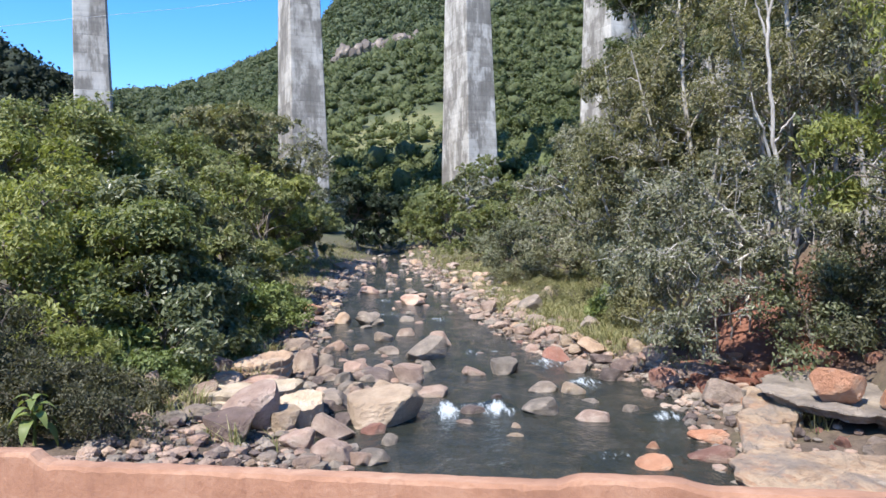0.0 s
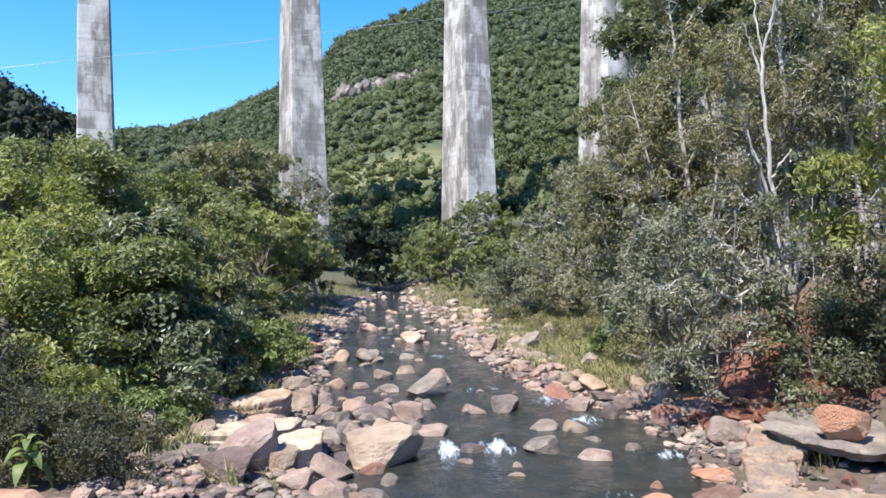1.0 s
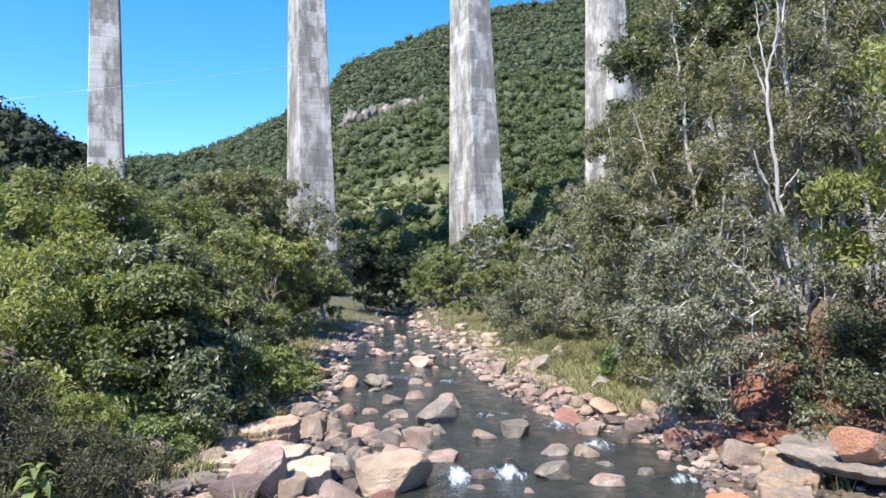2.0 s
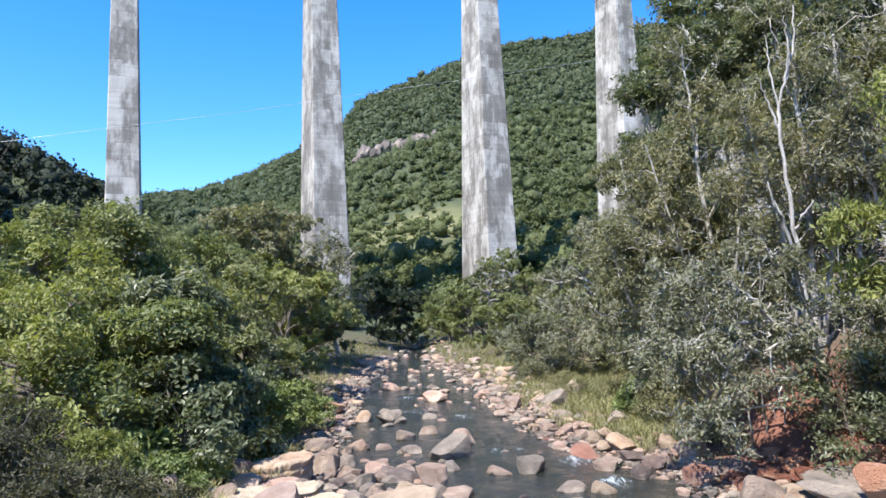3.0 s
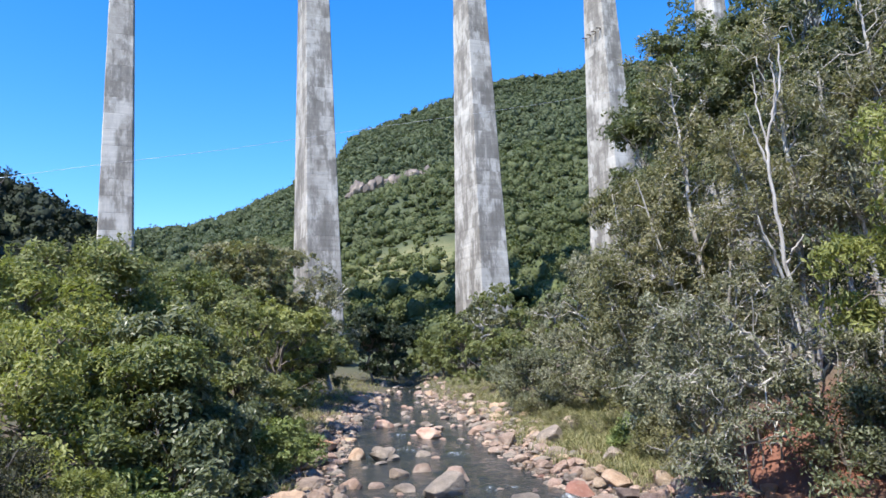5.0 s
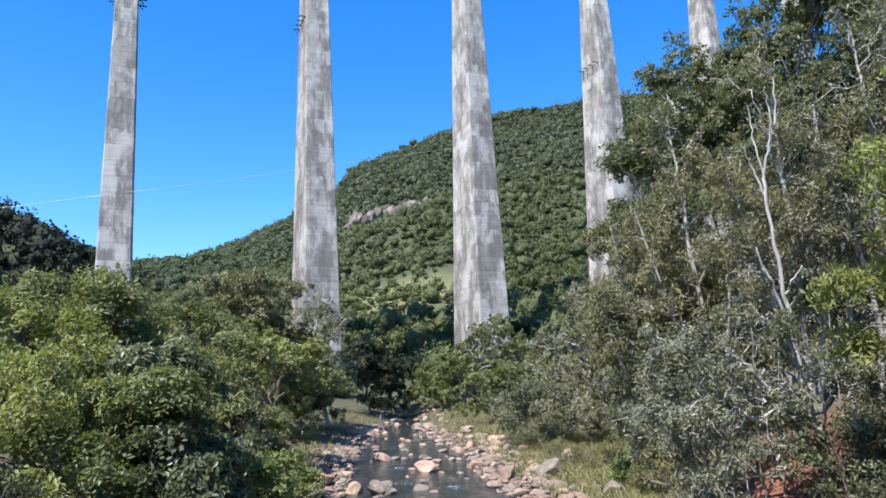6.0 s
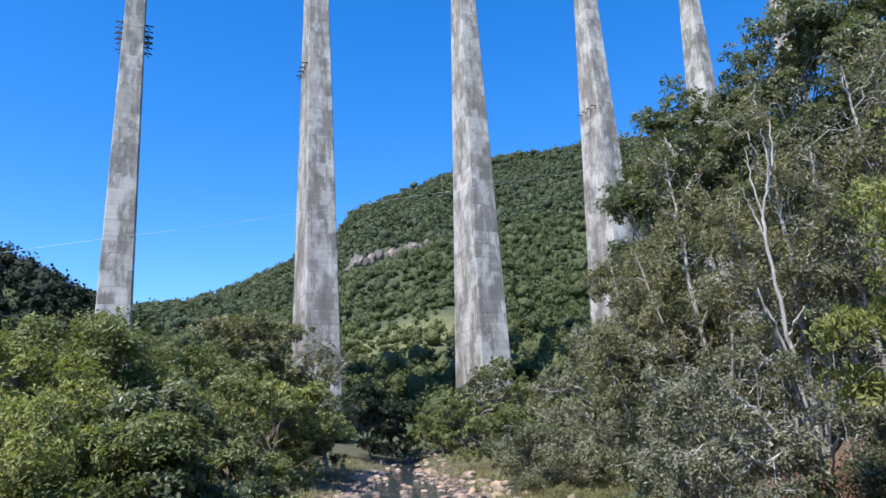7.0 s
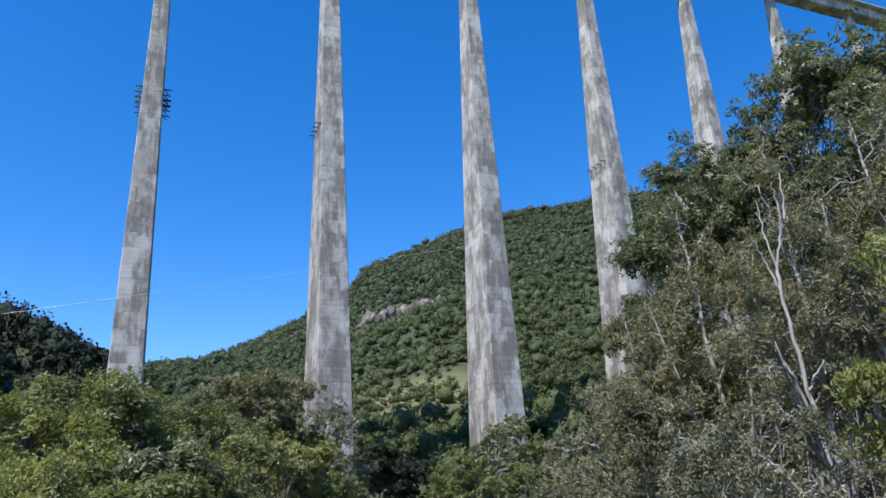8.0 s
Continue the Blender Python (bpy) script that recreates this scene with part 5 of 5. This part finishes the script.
blades("grass", [(5.4, 27, 2.6, 5, 7000), (5.6, 33, 4, 8, 11000), (4.5, 42, 5, 12, 10000), (1.5, 55, 6, 14, 6000), (-1, 70, 6, 14, 4000), (6.3, 22.5, 2.2, 3.0, 3000), (-7.4, 29, 2.6, 8, 3500), (-9, 40, 2.5, 10, 2500), (-10.5, 60, 3, 16, 3500), (-11, 78, 4, 12, 2500)], GRASS, 0.42, 41, "tall yellowish green grass on the banks", 0.013)
blades("bank_grass", [(-6.9, 17.3, 1.7, 3.4, 5200), (-6.4, 20, 1.4, 3.5, 3800), (-7.0, 13.4, 1.6, 2.4, 4200), (7.3, 13.6, 0.5, 0.5, 200), (5.0, 24.5, 1.6, 3, 1500), (-3.2, 12.4, 1.2, 0.8, 160)], GRASS, 0.42, 42, "short green grass among bank stones", 0.014)


def weed_bush(az, dist, height, width, leaf, label, seed, **more):
    return simple_tree(az, dist, height, width, leaf, BARK_BROWN, label, seed, category="shrub", name="shrub", trunks=5, girth=0.02, low=0.15, spread=more.pop("spread", 0.13), **more)


weed_bush(-27.5, 17.0, 1.1, 1.3, LEAF_LIME, "bright yellow-green feathery shrub", 71, sprays=500, per_spray=10, leaf_size=0.13, slim=0.25)
weed_bush(-24.5, 18.0, 1.0, 1.4, WEED, "light green leafy weeds on the bank", 72, sprays=450, per_spray=9, leaf_size=0.16)
weed_bush(-15.8, 24.0, 1.8, 2.4, WEED, "pale green broad-leaved bank shrub", 73, sprays=900, per_spray=11, leaf_size=0.12, slim=0.55)
weed_bush(-14.2, 26.5, 1.5, 2.2, WEED, "pale green broad-leaved bank shrub", 74, sprays=700, per_spray=9, leaf_size=0.12, slim=0.55)
weed_bush(-18.0, 20.0, 0.8, 1.2, WEED, "small green weeds under a tree", 75, sprays=250, per_spray=8, leaf_size=0.18)
weed_bush(-28.3, 14.2, 1.0, 1.3, LEAF_BROWN, "dark brown-green low shrub beside stones", 76, sprays=600, per_spray=9, leaf_size=0.09)
weed_bush(-24.5, 14.8, 0.7, 1.1, LEAF_BROWN, "brownish low scrub beside stones", 77, sprays=420, per_spray=9, leaf_size=0.08)
weed_bush(-27.0, 12.9, 0.8, 1.5, LEAF_BROWN, "dark brown-green scrub behind the kerb", 92, sprays=600, per_spray=10, leaf_size=0.07)
weed_bush(-31.5, 13.6, 1.3, 1.6, LEAF_BROWN, "dark brown-green scrub behind the kerb", 93, sprays=700, per_spray=10, leaf_size=0.08)
weed_bush(-22.6, 17.0, 0.7, 1.3, WEED, "low green weeds among grass", 94, sprays=380, per_spray=9, leaf_size=0.11)
weed_bush(-20.3, 17.6, 0.6, 1.1, WEED, "low green weeds among grass", 95, sprays=300, per_spray=9, leaf_size=0.1)
for k, (az, dist, h) in enumerate([(7.5, 33.0, 1.0), (9.0, 30.5, 0.9), (11.0, 28.5, 1.1), (14.2, 27.0, 1.3), (12.4, 31.5, 1.2), (5.8, 37.0, 1.1), (16.6, 23.2, 1.2), (17.6, 21.6, 0.9)]):
    weed_bush(az, dist, h, 1.5, LEAF_OLIVE if k % 2 else GRASS, "dry olive weeds standing in bank grass", 140 + k, sprays=260, per_spray=9, leaf_size=0.1, slim=0.25)
weed_bush(13.2, 25.5, 1.2, 1.2, WEED, "light green shrub among grass", 78, sprays=300, per_spray=9, leaf_size=0.15)
weed_bush(15.2, 24.0, 1.2, 1.5, LEAF_OLIVE, "dry olive shrub above the bank", 80, sprays=420, per_spray=9, leaf_size=0.12)
weed_bush(33.5, 18.5, 2.2, 2.0, LEAF_OLIVE, "olive shrub on the red bank", 81, sprays=600, per_spray=9, leaf_size=0.15)


def big_leaf(length, width):
    """A long leaf with a folded midrib that arches outwards along +x."""
    verts, faces, n = [], [], 8
    for i in range(n + 1):
        t = i / n
        w = width * math.sin(math.pi * min(1, 0.06 + t * 0.94)) ** 0.8 / 2
        x, z = length * (t - 0.3 * t * t), length * (0.5 * t - 0.95 * t * t)
        verts += [(x, -w, z + w * 0.35), (x, 0, z), (x, w, z + w * 0.35)]
    for i in range(n):
        a = i * 3
        faces += [(a, a + 3, a + 4, a + 1), (a + 1, a + 4, a + 5, a + 2)]
    return np_mesh("leaf", verts, faces, True)


broad = thing("broad_leaved_plant", on_ground(-30.6, 12.4, 0.0), "plant with long broad pale green leaves", "plant")
mesh_object("stalk", np_mesh("stalk", *tube([(0, 0, -0.1), (0.02, 0, 0.35), (0, 0.02, 0.72)], [0.03, 0.025, 0.015], 6), True), WEED, broad)
leaf_shape = big_leaf(0.52, 0.17)
for k in range(13):
    ob = mesh_object("leaf", leaf_shape, WEED, broad)
    ob.matrix_basis = pose(0, 0, 0.3 + 0.033 * k, 0, 10 - 4.0 * k, k * 137.5) @ Matrix.Diagonal((1.15 - 0.04 * k,) * 3 + (1,))

# ---- pale trunks and fallen wood of the right bank ----
def bare_trunk(paths, label, name="bare_tree", category="tree"):
    """paths: (points, first radius, last radius); the first path is the stem."""
    foot = Vector(paths[0][0][0])
    top = thing(name, foot, label, category)
    g = np.random.default_rng(int(abs(foot.x) * 100))
    for k, (pts, r0, r1) in enumerate(paths):
        p = np.array(pts, float) - np.array(foot)
        fine = np.stack([np.interp(np.linspace(0, len(p) - 1, 4 * len(p)), np.arange(len(p)), p[:, i]) for i in range(3)], -1)
        fine[1:] += g.normal(0, 0.02, fine[1:].shape)
        mesh_object("stem" if k == 0 else "branch", np_mesh("stem", *tube(fine, np.linspace(r0, r1, len(fine)), 8), True), BARK_PALE, top)
    return top


bare_trunk([([(9.0, 18.0, 0.6), (8.8, 18, 2.4), (8.55, 18, 4.6), (8.4, 18, 6.6), (8.25, 18, 8.6), (8.36, 18, 9.4), (8.8, 18, 10.8), (8.85, 18, 11.9)], 0.075, 0.02),
            ([(8.25, 18, 8.6), (8.0, 18, 9.4), (7.75, 17.9, 10.0)], 0.035, 0.012), ([(8.3, 18, 8.9), (8.16, 18.1, 10.4), (8.2, 18.2, 11.2)], 0.03, 0.01),
            ([(8.5, 18, 9.8), (8.55, 17.8, 10.8), (8.45, 17.7, 11.5)], 0.04, 0.012), ([(8.45, 18, 6.0), (8.9, 17.8, 6.7)], 0.04, 0.02), ([(8.5, 18, 5.2), (8.0, 17.8, 6.4), (7.7, 17.7, 7.2)], 0.05, 0.015)], "pale bare forked tree trunk")
bare_trunk([([(11.0, 20.0, 2.2), (11.2, 20, 3.5), (11.1, 20, 6), (10.98, 20, 8.4), (10.89, 20, 9.9), (10.94, 20, 11.8)], 0.09, 0.04), ([(10.98, 20, 8.0), (10.4, 19.8, 8.6), (10.1, 19.7, 8.5)], 0.05, 0.02)], "pale grey mottled tree trunk")
bare_trunk([([(9.3, 17.0, 1.2), (9.4, 17, 1.9), (9.64, 17, 3.1), (9.6, 17, 4.4)], 0.09, 0.04)], "pale broken trunk on the red bank")
bare_trunk([([(11.2, 19.4, 2.6), (11.5, 19.4, 4.4), (12.0, 19.4, 6.4), (12.1, 19.4, 9.0)], 0.075, 0.03)], "pale slender leaning tree trunk")
bare_trunk([([(5.4, 17.0, 1.2), (6.1, 17, 1.6), (6.8, 17.05, 1.72), (7.6, 17.2, 1.9), (8.8, 17.6, 1.5)], 0.015, 0.035)], "pale fallen branch hanging over the bank", "fallen_branch", "branch")
for k in range(11):
    a = 7.0 + 0.4 * k
    bare_trunk([([(a, 18.8 + 0.15 * (k % 3), float(height_at(a, 18.8)) - 0.1), (a - 0.4 + 0.1 * (k % 4), 18.5, 2.6 + 0.3 * (k % 3)), (a - 0.9 + 0.35 * (k % 5), 18.2, 4.2 + 0.5 * (k % 4))], 0.028, 0.008)], "thin pale bare stem in the thicket", "thin_stem", "branch")

crest = Vector(on_ground(-34.0, 178, 0.5))
branch_tree([([tuple(crest), tuple(crest + Vector((0.3, 0, 5.5))), tuple(crest + Vector((-0.4, 0, 10.5)))], 0.22), ([tuple(crest + Vector((0, 0, 2))), tuple(crest + Vector((2.2, 0, 6))), tuple(crest + Vector((3.6, 0, 8.6)))], 0.15)],
            LEAF_SHADE, BARK_BROWN, "nearly bare tree on the crest of the dark hill", 97, boughs=8, twigs=6, reach=0.35, per=5, leaf_size=0.4, spread=0.4, bare=0.6)

# ---- cable over the valley ----
cable_pts = []
for az, el, r in ((-60, 5.0, 96), (-34.5, 12.55, 88), (-27.4, 14.22, 86), (-18, 15.97, 85), (-5.4, 17.97, 86), (4.3, 18.87, 88), (11, 19.28, 92), (30, 19.9, 110), (55, 18, 150)):
    cable_pts.append((r * math.sin(radians(az)), r * math.cos(radians(az)), EYE + r * math.tan(radians(el))))
cp = np.array(cable_pts)
ct = np.linspace(0, len(cp) - 1, 80)
tagged(mesh_object("cable", np_mesh("cable", *tube(np.stack([np.interp(ct, np.arange(len(cp)), cp[:, i]) for i in range(3)], -1), np.full(80, 0.017), 6), True), CABLE), "thin bright cable strung across the valley", "cable")

# ---- leftover form brackets on three piers ----
def bracket_rows(pier, z, rows, side, count, label):
    p = FIRST + ALONG * 30.0 * pier
    top = thing("form_brackets", (p.x, p.y, z), label, "scaffold")
    top.rotation_euler.z = LINE
    w, s = ((5.4 - 0.03 * z) if pier == 0 else (6.1 - 0.032 * z)) / 2, (12.6 - 0.088 * z) / 2
    for r in range(rows):
        for c in range(count):
            for sg in side:
                bm = bmesh.new()
                y = -s + 2 * s * (c + 0.5) / count
                bm_box(bm, pose(sg * (w + 0.35), y, r * 1.05, 0, sg * 6, 0), 1.5, 0.16, 0.18, 0.01)
                bm_box(bm, pose(sg * (w + 0.25), y, r * 1.05 - 0.35, 0, sg * 45, 0), 1.1, 0.12, 0.12, 0.01)
                part("bracket", bm, RUST, top)


bracket_rows(0, 66.0, 4, (-1, 1), 2, "dark rusty form brackets on a pier")
bracket_rows(1, 66.5, 1, (-1,), 4, "row of rusty form brackets on a pier")
bracket_rows(3, 67.0, 1, (-1,), 4, "row of rusty form brackets on a pier")

# ---- rock outcrop on the mountain ----
outcrop = thing("rock_outcrop", (CLIFF_AT[0], CLIFF_AT[1], float(height_at(*CLIFF_AT))), "bare brown-grey rock outcrop on the wooded mountain", "rock")
g = random.Random(9)
for k in range(24):
    dx = -20 + 1.75 * k + g.uniform(-1, 1)
    dy = g.uniform(-5, 4) + 0.1 * dx
    s = g.uniform(3.6, 7.0) * (0.7 if abs(dx) > 14 else 1)
    me = stone_mesh(k + 50, 4, 12)
    me.name = "rock"
    ob = mesh_object("rock", me, CLIFF, outcrop)
    zz = float(height_at(CLIFF_AT[0] + dx, CLIFF_AT[1] + dy)) - outcrop.location.z
    ob.matrix_basis = pose(dx, dy, zz + s * 0.36, g.uniform(-10, 10), g.uniform(-10, 10), g.uniform(0, 360)) @ Matrix.Diagonal((s * 0.9, s, s * 1.25, 1))
